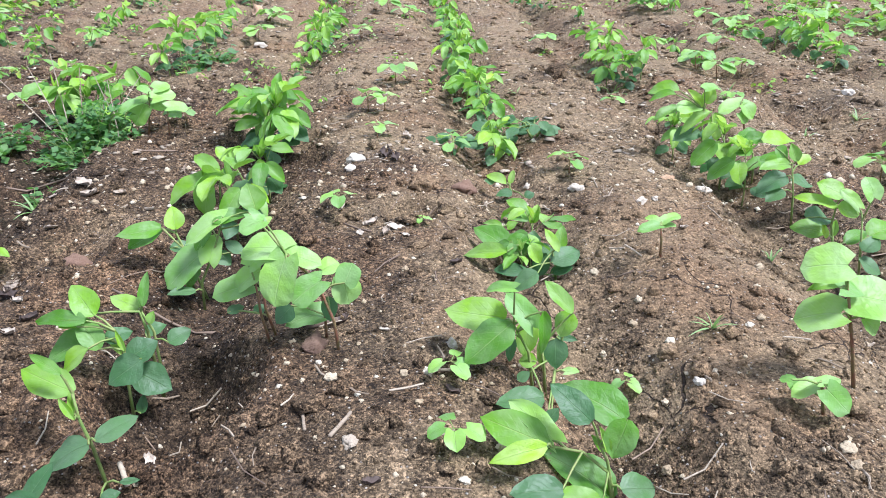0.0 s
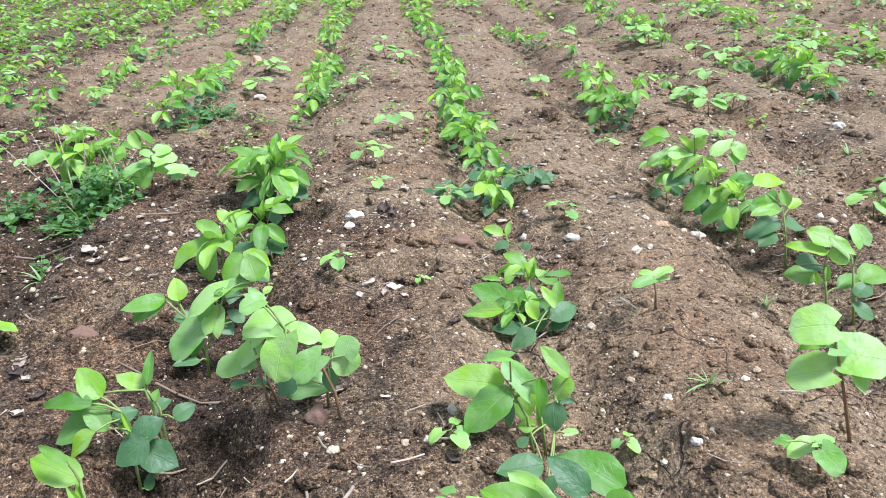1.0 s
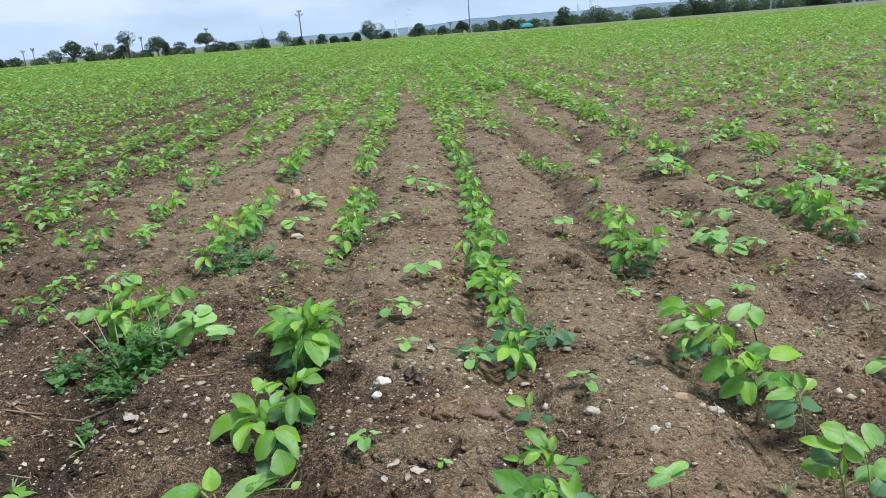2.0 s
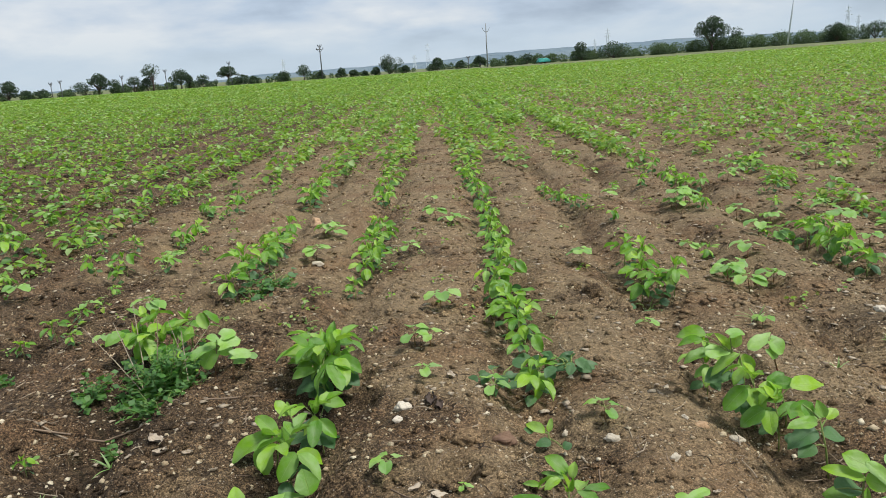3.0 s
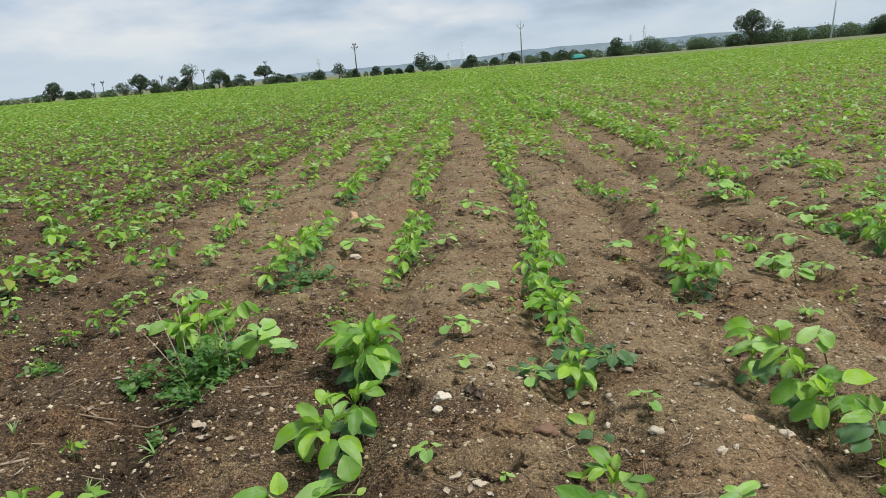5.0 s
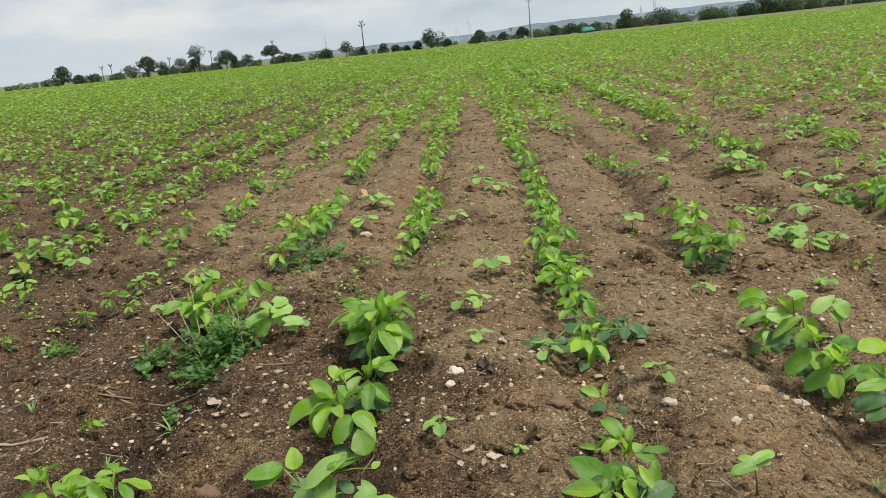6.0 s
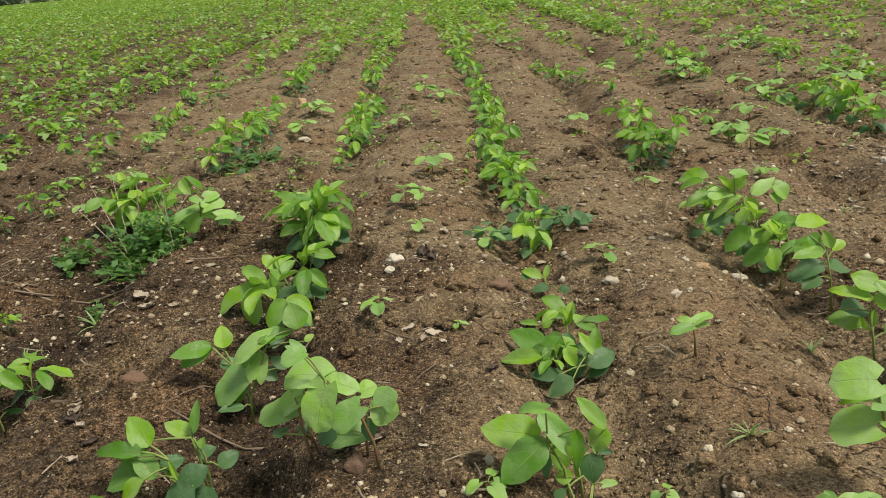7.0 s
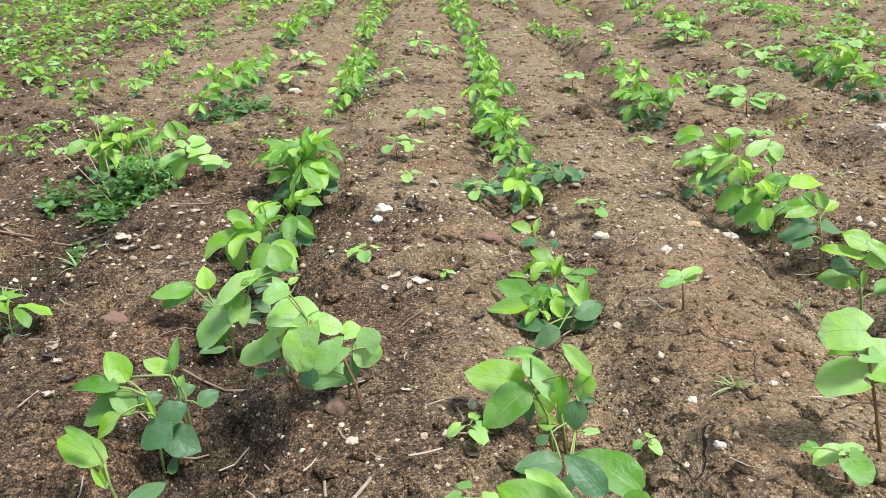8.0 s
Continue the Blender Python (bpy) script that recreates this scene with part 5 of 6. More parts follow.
# x, y, height, width, clear trunk share, label
TREES = [(-82.7, 142.8, 3.8, 3.6, 0.12, DENSE), (-68.4, 150.2, 4.5, 3.8, 0.18, DENSE), (-58.8, 154.2, 5.1, 3.7, 0.45, OPEN), (-53.6, 156.1, 3.9, 4.0, 0.30, DENSE),
         (-44.3, 159.0, 3.9, 3.9, 0.50, FLAT), (-28.6, 162.5, 3.1, 3.0, 0.35, OPEN), (-9.8, 164.7, 3.8, 4.5, 0.06, DENSE), (0.9, 165.0, 2.5, 3.4, 0.06, BUSH), (10.5, 164.7, 2.7, 2.4, 0.15, DENSE),
         (32.7, 161.7, 3.9, 4.1, 0.10, DENSE), (39.3, 160.3, 3.6, 5.4, 0.05, BUSH), (58.4, 154.3, 7.1, 5.3, 0.20, DENSE), (79.3, 144.7, 3.7, 3.8, 0.08, DENSE)]
for i, (x, y, hi, wi, tr, lab) in enumerate(TREES):
    field_tree(x, y, hi * 1.03, wi * 1.18, tr, 200 + i, lab, 5 if lab == OPEN else 9, 0.20, 1200 if lab == OPEN else (7500 if hi > 5 else 3000), 0.45 if lab == FLAT else 1.0 if hi > 5 else 0.85)
BUSHES = [(-80.6, 145.1, 1.5, 2.4), (-77.8, 146.6, 1.7, 2.6), (-71.4, 149.9, 2.3, 4.0), (-66.3, 152.2, 2.6, 2.8), (-62.5, 153.8, 3.6, 3.1), (-60.2, 154.7, 2.9, 2.2), (-52.3, 157.5, 3.3, 1.3), (-49.6, 158.4, 2.3, 3.3),
          (-41.6, 160.7, 1.9, 3.3), (-39.6, 161.2, 1.6, 1.7), (-33.3, 162.6, 2.0, 3.1), (-25.1, 164.1, 2.0, 1.5), (-20.6, 164.7, 2.0, 2.3), (-17.9, 165.0, 1.4, 1.8), (-15.3, 165.3, 1.1, 1.5),
          (-13.0, 165.5, 1.6, 2.3), (-6.4, 165.9, 1.5, 2.0), (6.0, 165.9, 1.7, 2.3), (17.4, 165.1, 2.2, 2.5), (20.9, 164.7, 2.2, 3.1), (63.1, 153.6, 4.2, 3.7), (85.5, 142.3, 3.3, 3.6)]
for i, (x, y, hi, wi) in enumerate(BUSHES):
    field_tree(x, y, hi * 1.08, wi * 1.25, 0.03, 300 + i, BUSH, 6, 0.20, 1400)


def hedge(name, x0, y0, x1, y1, low, high, n, seed, label, mat=None, size=0.26):
    """A ragged belt of scrub as one mesh of small leaf clumps."""
    g = np.random.default_rng(seed)
    m = n // 230
    t = np.sort(g.uniform(0, 1, m))
    blobs = []
    for u in t:
        r0 = g.uniform(low, high) * 0.5
        px, py = x0 + (x1 - x0) * u, y0 + (y1 - y0) * u + g.uniform(-3, 6)
        blobs.append((px, py, ground_z(px, py) + r0 * 0.8, r0 * g.uniform(0.8, 1.25)))
    ob = new(name, leafy(name, *crown_cloud(blobs, n, size, g, 0.95), mat or M_SCRUB))
    return tagged(ob, label, "scrub", kind="stuff")


hedge("scrub_belt", 13, 167, 46, 162, 0.9, 2.4, 17000, 31, "ragged belt of green thorn scrub along the far field edge", None, 0.22)
hedge("scrub_belt", 42, 162, 86, 146, 1.3, 3.1, 30000, 36, "tall ragged belt of green thorn scrub along the far field edge", None, 0.22)
hedge("scrub_belt", 60, 157, 112, 132, 1.5, 3.3, 18000, 32, "tall ragged scrub behind the big tree", None, 0.22)
hedge("scrub_belt", -95, 141, -22, 168, 0.7, 1.9, 18000, 33, "low scattered scrub along the far field edge", None, 0.22)
hedge("scrub_belt", -22, 210, 30, 215, 0.8, 1.9, 8000, 34, "distant low scrub beyond the field")
hedge("far_woods", -140, 420, 200, 420, 1.5, 3.8, 8000, 35, "hazy distant line of trees on the plain", M_SCRUB, 0.5)


def pole(x, y, high, arms, lean=0.0, thick=1.0, label="grey electricity pole with a steel crossarm in the field", shaft=None, forked=False):
    root = new("electricity_pole")
    root.matrix_basis = pose(x, y, ground_z(x, y) - 0.3, 0, lean, 0)
    tagged(root, label, "pole", "electricity poles across the field")
    v, f = tube([(0, 0, 0), (0, 0, high * 0.5), (0, 0, high + 0.3)], [0.15 * thick, 0.13 * thick, 0.10 * thick], 8)
    part_mesh("shaft", mesh_from("shaft", v, f, shaft or M_POLE, True), root)
    if forked:
        v, f = joined([tube([(0, 0, high - 1.45), (s * 0.30, 0, high - 1.35), (s * 0.62, 0, high - 1.0), (s * 0.74, 0, high - 0.55)], [0.07, 0.07, 0.06, 0.06], 5) for s in (-1, 1)])
        part_mesh("crossarm", mesh_from("crossarm", v, f, M_POLE), root, "two steel arms bent upwards")
    for z, w in arms:
        v, f = joined([tube([(-w, 0, high - z + 0.3), (w, 0, high - z + 0.3)], [0.07, 0.07], 4), tube([(-w * 0.8, 0, high - z + 0.3), (0, 0, high - z - 0.35)], [0.04, 0.04], 4), tube([(w * 0.8, 0, high - z + 0.3), (0, 0, high - z - 0.35)], [0.04, 0.04], 4)])
        arm = part_mesh("crossarm", mesh_from("crossarm", v, f, shaft or M_POLE), root, "steel crossarm with braces")
        for s in (-1, 0, 1):
            if s == 0 and z > 0.2:
                continue
            v, f = tube([(s * w * 0.95, 0, high - z + 0.3), (s * w * 0.95, 0, high - z + 0.5), (s * w * 0.95, 0, high - z + 0.62)], [0.05, 0.09, 0.05], 6)
            part_mesh("insulator", mesh_from("insulator", v, f, shaft or M_POLE, True), arm, "small porcelain insulator")
    return root


pole(-23.9, 158.2, 6.8, [(0.0, 0.40), (0.65, 0.75)], shaft=M_SILHOUETTE_POLE)
pole(11.8, 159.6, 9.1, [], 0.0, 1.0, "tall grey electricity pole with a forked head in the field", None, True)
pole(69.4, 144.2, 13.0, [(0.3, 0.8)], 5.5, 1.1, "tall leaning pale concrete electricity pole in the field", M_STEEL)
for x, y, high, lean in ((-42.3, 154.3, 4.8, -3.0), (-62.4, 147.3, 3.4, 3.0), (-72.3, 142.7, 3.2, 0.0), (-73.8, 142.0, 2.9, 0.0), (-54.6, 150.4, 4.0, 0.0), (7.7, 159.8, 2.6, 0.0)):
    pole(x, y, high, [(0.25, 0.32)], lean, 0.6, shaft=M_SILHOUETTE_POLE)


def pylon(x, y, high, wide):
    root = new("transmission_tower")
    root.matrix_basis = pose(x, y, ground_z(x, y))
    tagged(root, "distant grey steel lattice transmission tower on the horizon", "transmission tower", "transmission towers on the horizon")
    legs, braces = [], []
    h = wide * 0.5
    for sx in (-1, 1):
        for sy in (-1, 1):
            legs.append(tube([(sx * h, sy * h, 0), (sx * h * 0.35, sy * h * 0.35, high * 0.7), (0, 0, high)], [0.24, 0.2, 0.15], 4))
    for i in range(7):
        z0, z1 = high * 0.1 * i, high * 0.1 * (i + 1)
        w0, w1 = h * (1 - 0.93 * z0 / high), h * (1 - 0.93 * z1 / high)
        for s in (-1, 1):
            braces.append(tube([(-w0, s * w0, z0), (w1, s * w1, z1)], [0.10, 0.10], 4))
            braces.append(tube([(w0, s * w0, z0), (-w1, s * w1, z1)], [0.10, 0.10], 4))
    v, f = joined(legs)
    part_mesh("leg_frame", mesh_from("leg_frame", v, f, M_STEEL), root)
    v, f = joined(braces)
    part_mesh("bracing", mesh_from("bracing", v, f, M_STEEL), root)
    for z, w in ((0.72, 0.75), (0.82, 0.6), (0.92, 0.5)):
        v, f = joined([tube([(-wide * w, 0, high * z), (wide * w, 0, high * z)], [0.2, 0.2], 4), tube([(-wide * w, 0, high * z), (0, 0, high * (z + 0.05))], [0.10, 0.10], 4), tube([(wide * w, 0, high * z), (0, 0, high * (z + 0.05))], [0.10, 0.10], 4)])
        part_mesh("crossarm", mesh_from("crossarm", v, f, M_STEEL), root)
    return root


for x, y, hi, wi in ((-178.5, 882.1, 22.5, 4.5), (-5.4, 900.0, 30.0, 5.5), (-22.1, 899.7, 17.8, 4.0), (193.4, 879.0, 21.6, 4.0), (208.1, 875.6, 32.1, 5.5), (440.7, 784.7, 35.9, 6.0), (449.3, 779.8, 25.3, 5.0)):
    pylon(x, y, hi, wi)


def ridge(name, x0, x1, y, tops, seed, label):
    """A long low hill: a rounded swell along x with an uneven skyline."""
    g = np.random.default_rng(seed)
    n, m = 90, 12
    u = np.linspace(0, 1, n)
    sky = np.interp(u, np.linspace(0, 1, len(tops)), tops) + (vnoise(u * 14, u * 0 + seed, seed) - 0.5) * 7 + (vnoise(u * 45, u * 0, seed + 1) - 0.5) * 3
    w = np.linspace(-1, 1, m)
    X = (x0 + (x1 - x0) * u)[:, None] + 0 * w[None]
    Y = y + 260 * w[None] + 0 * u[:, None]
    Z = sky[:, None] * np.cos(w * np.pi / 2)[None] ** 0.8 - 1.0
    i = np.arange(n * m).reshape(n, m)
    f = np.stack([i[:-1, :-1], i[1:, :-1], i[1:, 1:], i[:-1, 1:]], -1).reshape(-1, 4)
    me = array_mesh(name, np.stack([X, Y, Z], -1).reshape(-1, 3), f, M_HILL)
    me.polygons.foreach_set("use_smooth", [True] * len(me.polygons))
    return tagged(new(name, me), label, "hill", kind="structure")


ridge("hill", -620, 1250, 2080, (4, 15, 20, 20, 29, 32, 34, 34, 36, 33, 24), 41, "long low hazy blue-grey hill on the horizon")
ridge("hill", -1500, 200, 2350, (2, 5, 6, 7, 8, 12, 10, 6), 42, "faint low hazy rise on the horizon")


def tarp_heap(x, y):
    """A small covered load under a green sheet, with a flat bed below."""
    root = new("covered_cart")
    root.matrix_basis = pose(x, y, ground_z(x, y), 0, 0, 12)
    tagged(root, "small cart covered with a green tarpaulin at the field edge", "cart")
    bm = bmesh.new()
    bmesh.ops.create_cube(bm, size=1)
    bmesh.ops.subdivide_edges(bm, edges=bm.edges[:], cuts=3, use_grid_fill=True)
    for v in bm.verts:
        k = max(0.0, v.co.z + 0.5)
        v.co.x *= 2.5 * (1 - 0.38 * k * k)
        v.co.y *= 1.5 * (1 - 0.35 * k * k)
        v.co.z = 0.30 + k * 0.72 + 0.05 * math.sin(9 * v.co.x + 5 * v.co.y)
    me = bpy.data.meshes.new("cover")
    bm.to_mesh(me)
    bm.free()
    me.materials.append(M_TARP)
    part_mesh("cover", me, root, "draped green tarpaulin")
    v, f = joined([tube([(-0.9, 0, 0.4), (0.9, 0, 0.4)], [0.16, 0.16], 4), tube([(-0.5, -0.6, 0.28), (-0.5, 0.6, 0.28)], [0.28, 0.28], 12), tube([(0.5, -0.6, 0.28), (0.5, 0.6, 0.28)], [0.28, 0.28], 12)])
    part_mesh("bed", mesh_from("bed", v, f, M_TWIG), root, "dark wheeled cart bed")


tarp_heap(22.0, 146.8)


# ---------------------------------------------------------------- weeds, grass and loose things near the path
def weed_bush(x, y, spread, tall, n, seed, label, leaf=0.020):
    """A low fine-leaved weed: upright stems in a tuft, sprawling ones round it, small leaves along all."""
    g, g2 = random.Random(seed), np.random.default_rng(seed)
    root = new("weed_bush")
    root.matrix_basis = pose(x, y, ground_z(x, y))
    tagged(root, label, "weed")
    stems, P, W, L = [], [], [], []
    for i in range(n):
        a = g.uniform(0, 6.28)
        if i % 3:
            rr, rise = spread * g.random() ** 0.7 * 0.75, tall * g.uniform(0.35, 1.0)
        else:
            rr, rise = spread * g.uniform(0.6, 1.25), tall * g.uniform(0.06, 0.30)
        root_at = Vector((math.cos(a) * rr * 0.35, math.sin(a) * rr * 0.3, -0.01))
        top = Vector((math.cos(a) * rr, math.sin(a) * rr * 0.8, rise))
        mid = root_at.lerp(top, 0.5) + Vector((g.uniform(-0.01, 0.01), g.uniform(-0.01, 0.01), rise * 0.18))
        stems.append(tube([root_at, mid, top], [0.0010, 0.0008, 0.0005], 4, False))
        for k in range(11):
            u = 0.15 + 0.85 * k / 10
            p = root_at.lerp(mid, u / 0.5) if u < 0.5 else mid.lerp(top, (u - 0.5) / 0.5)
            P.append(p)
            W.append(polar(g.uniform(0, 6.28), g.uniform(-0.4, 0.7)))
            L.append(leaf * g.uniform(0.5, 1.5) * (1.15 - 0.5 * u))
    v, f = joined(stems)
    tagged(part_mesh("stem_tangle", mesh_from("stem_tangle", v, f, M_STEM), root, "thin green stems"), kind="stuff")
    m = len(P)
    up = np.stack([g2.uniform(-0.9, 0.9, m), g2.uniform(-0.9, 0.9, m), np.ones(m)], 1)
    part_mesh("foliage", leafy("foliage", np.array(P), np.array(W), up, np.array(L), M_WEED, 0.34), root, "small dark green leaves")
    return root, g


bush, g = weed_bush(-0.700, 1.655, 0.145, 0.125, 180, 71, "dense dark green fine-leaved weed with dry seed stalks", 0.023)
for a, l, e in ((2.3, 0.20, 1.0), (2.7, 0.26, 0.75), (1.9, 0.17, 1.2), (0.9, 0.15, 1.25), (2.0, 0.24, 0.95), (2.5, 0.22, 1.1), (0.5, 0.2, 0.9), (1.4, 0.19, 1.3)):
    s = Vector((g.uniform(-0.10, 0.08), g.uniform(-0.06, 0.04), 0.02))
    d = polar(a, e)
    v, f = tube([s, s + d * l * 0.5, s + d * l + Vector((0, 0, -0.01))], [0.0014, 0.0011, 0.0007], 5)
    part_mesh("seed_stalk", mesh_from("seed_stalk", v, f, M_STRAW), bush, "bare dry straw-coloured stalk")
weed_bush(-0.86, 1.58, 0.10, 0.05, 14, 77, "thin sprawling weed beside a denser one", 0.020)
weed_bush(-0.66, 1.50, 0.09, 0.05, 14, 78, "thin sprawling weed beside a denser one", 0.020)
weed_bush(-0.72, 1.42, 0.06, 0.04, 7, 72, "small sprawling weed at the edge of a furrow")
weed_bush(-0.60, 2.38, 0.11, 0.05, 24, 73, "low creeping weed under the soybean row")


def rosette(x, y, n, spread, seed):
    """A low weed of dull roundish leaves spread flat on short stalks."""
    g = random.Random(seed)
    leaves, stems = [], []
    for i in range(n):
        a, rr = 2.4 * i + g.uniform(-0.5, 0.5), spread * g.uniform(0.25, 1.0)
        p = polar(a, 0) * rr + Vector((0, 0, g.uniform(0.014, 0.045)))
        q = p + polar(a + g.uniform(-0.6, 0.6), g.uniform(-0.5, 0.3)) * g.uniform(0.024, 0.038)
        leaves.append(("l", *p, *q, g.uniform(0.9, 1.25)))
        if i % 3 == 0:
            stems.append([(0, 0, -0.01), tuple(p * 0.5 + Vector((0, 0, 0.012))), tuple(p)])
    return leafy_plant("weed", "low weed with dull dark green roundish leaves beside the row", "weed", x, y, M_STEM, stems, leaves)


for x, y, n, spread, seed in ((0.10, 1.56, 12, 0.055, 74), (0.275, 1.565, 13, 0.055, 75), (0.23, 1.60, 8, 0.04, 76), (-0.66, 2.36, 14, 0.07, 79), (-0.60, 2.46, 12, 0.07, 80), (0.60, 2.06, 9, 0.05, 81)):
    rosette(x, y, n, spread, seed)
weed_bush(-1.15, 1.75, 0.12, 0.035, 10, 76, "thin low weed on the bed")


def grass_tuft(x, y, n, tall, seed):
    g = random.Random(seed)
    root = new("grass_tuft")
    root.matrix_basis = pose(x, y, ground_z(x, y))
    tagged(root, "small tuft of pale green grass on the bed", "grass", "grass tufts")
    for i in range(n):
        a, l, e = g.uniform(0, 6.28), tall * g.uniform(0.6, 1.1), g.uniform(0.4, 1.3)
        w = 0.0022 * g.uniform(0.7, 1.2)
        d, s = polar(a, e), Vector((-math.sin(a), math.cos(a), 0))
        verts, faces = [], []
        for k in range(5):
            u = k / 4
            c = d * l * u + Vector((0, 0, -0.35 * l * u * u))
            ww = w * (1 - u) ** 0.6 + 0.0002
            verts += [c - s * ww, c + Vector((0, 0, -ww * 0.5)), c + s * ww]
        for k in range(4):
            for j in range(2):
                o = k * 3 + j
                faces.append((o, o + 1, o + 4, o + 3))
        part_mesh("blade", mesh_from("blade", verts, faces, M_GRASS, True), root)
    return root


for i, (x, y, n, tall) in enumerate(((0.344, 0.772, 9, 0.045), (0.80, 1.78, 10, 0.07), (0.87, 1.52, 8, 0.05), (-0.70, 1.33, 9, 0.06), (0.55, 1.02, 7, 0.045), (-0.76, 1.18, 7, 0.04),
                                     (-0.42, 2.02, 8, 0.05), (-1.0, 1.35, 7, 0.05), (1.05, 1.62, 8, 0.05), (0.30, 1.95, 6, 0.04), (-0.95, 1.05, 6, 0.04), (-0.36, 1.86, 8, 0.05))):
    grass_tuft(x, y, n, tall, 500 + i)
for x, y, size, k in ((0.02, 0.71, 0.55, 0), (0.014, 0.594, 0.5, 1), (0.229, 0.733, 0.4, 0), (-0.124, 1.166, 0.6, 1), (0.005, 1.089, 0.3, 0), (-0.504, 1.70, 0.8, 0), (-0.09, 1.735, 0.9, 1), (-0.05, 1.72, 0.9, 0),
                      (-0.068, 1.55, 0.75, 0), (-0.022, 2.06, 1.0, 1), (0.089, 1.49, 0.75, 1), (0.296, 1.32, 0.7, 1), (0.534, 1.86, 0.7, 0), (-0.135, 2.7, 0.9, 1), (-0.522, 3.15, 1.0, 2),
                      (-0.95, 1.9, 0.7, 1), (-0.92, 2.15, 0.9, 2), (-1.05, 1.15, 0.5, 1), (0.93, 1.33, 0.9, 2), (1.0, 1.36, 0.9, 3), (0.95, 1.0, 0.8, 2), (0.8, 1.75, 0.5, 1)):
    settle(SEEDLINGS[k], x, y, place.uniform(0, 360), size)


def rock(name, x, y, wide, deep, high, mat, label, category, seed, sunk=0.3, turn=0.0):
    """One uneven stone, half bedded in the soil."""
    g = random.Random(seed)
    bm = bmesh.new()
    bmesh.ops.create_icosphere(bm, subdivisions=3, radius=0.5)
    o = Vector((g.uniform(0, 50), g.uniform(0, 50), g.uniform(0, 50)))
    for v in bm.verts:
        c = v.co.copy()
        k = 1 + 0.62 * noise.noise(c * 3.2 + o) + 0.30 * abs(noise.noise(c * 6.0 + o)) + 0.14 * noise.noise(c * 15 + o)
        v.co = Vector((c.x * wide * k, c.y * deep * k, max(-0.35, c.z) * high * k))
    for f in bm.faces:
        f.smooth = True
    me = bpy.data.meshes.new(name)
    bm.to_mesh(me)
    bm.free()
    me.materials.append(mat)
    ob = new(name, me)
    ob.matrix_basis = pose(x, y, ground_z(x, y) + high * (0.5 - sunk) * 0.6, 0, 0, turn)
    return tagged(ob, label, category)


W_LABEL, P_LABEL = "chalky white stone chip lying on the soil", "pale beige pebble lying on the soil"
for i, (x, y, w, h) in enumerate(((-0.109, 1.413, 3.2, 1.8), (-0.117, 1.349, 2.0, 1.3), (-0.086, 0.608, 1.9, 0.8), (0.027, 0.765, 1.3, 1.5), (0.295, 1.257, 3.0, 1.2), (-0.488, 2.675, 4.2, 2.2),
                                  (0.216, 1.319, 1.5, 1.2), (1.144, 1.816, 3.4, 1.8), (0.289, 0.675, 1.2, 0.7), (0.517, 1.222, 2.6, 1.0), (0.38, 1.155, 2.0, 1.3), (0.41, 1.17, 1.3, 0.9), (0.45, 1.31, 1.3, 0.9))):
    rock("stone_chip", x, y, w * 0.01, w * 0.007, h * 0.01, M_WHITE, W_LABEL, "stone", 600 + i, 0.25, 40 * i)
for i, (x, y, w, h) in enumerate(((-0.111, 0.706, 1.2, 0.9), (0.23, 0.594, 1.0, 0.9), (0.296, 0.776, 1.2, 0.9), (0.266, 0.829, 1.1, 0.8), (-0.031, 0.718, 0.9, 0.8), (-0.005, 0.718, 1.1, 0.8), (0.223, 0.804, 0.8, 0.9),
                                  (0.382, 0.537, 1.1, 0.9), (0.387, 0.56, 1.5, 0.8), (0.06, 0.60, 0.9, 0.9), (0.31, 0.69, 1.1, 0.8), (0.42, 0.80, 1.0, 0.7), (0.48, 0.93, 1.2, 0.8), (0.25, 0.96, 1.2, 0.9), (0.02, 0.55, 0.9, 0.6))):
    rock("pebble", x, y, w * 0.01, w * 0.009, h * 0.01, M_PEBBLE, P_LABEL, "pebble", 640 + i, 0.2, 50 * i)
rock("stone", 0.092, 1.286, 0.042, 0.034, 0.03, M_ROSE, "dusty reddish stone half sunk in the bed", "stone", 701, 0.3)
rock("stone", 0.473, 1.282, 0.028, 0.02, 0.014, M_ORANGE, "tan orange stone on the bed", "stone", 702, 0.3)
rock("stone", -0.61, 3.40, 0.05, 0.04, 0.055, M_ORANGE, "tan orange stone beside the row", "stone", 703, 0.2)
C_LABEL = "hard brown soil clod on the tilled bed"
for i, (x, y, w, h, m) in enumerate(((-0.531, 1.084, 4.2, 3.4, M_ROSE), (-0.135, 0.78, 2.6, 2.6, M_ROSE), (0.442, 2.101, 6.5, 4.0, M_CLOD), (-0.233, 0.641, 2.0, 1.3, M_CLOD), (-0.324, 0.679, 3.6, 2.6, M_CLOD), (0.40, 2.16, 3.5, 2.2, M_CLOD),
                                     (-0.17, 1.05, 2.8, 1.8, M_CLOD), (0.02, 1.27, 5.0, 2.6, M_CLOD), (0.05, 1.17, 3.6, 2.0, M_CLOD), (-0.10, 1.14, 3.0, 1.6, M_CLOD), (0.52, 0.82, 2.4, 2.0, M_ROSE), (0.95, 1.15, 5.0, 3.0, M_CLOD), (-0.13, 0.67, 3.0, 1.6, M_CLOD), (-0.17, 0.66, 2.2, 1.3, M_CLOD))):
    rock("soil_clod", x, y, w * 0.01, w * 0.008, h * 0.01, m, C_LABEL, "clod", 720 + i, 0.3, 33 * i)


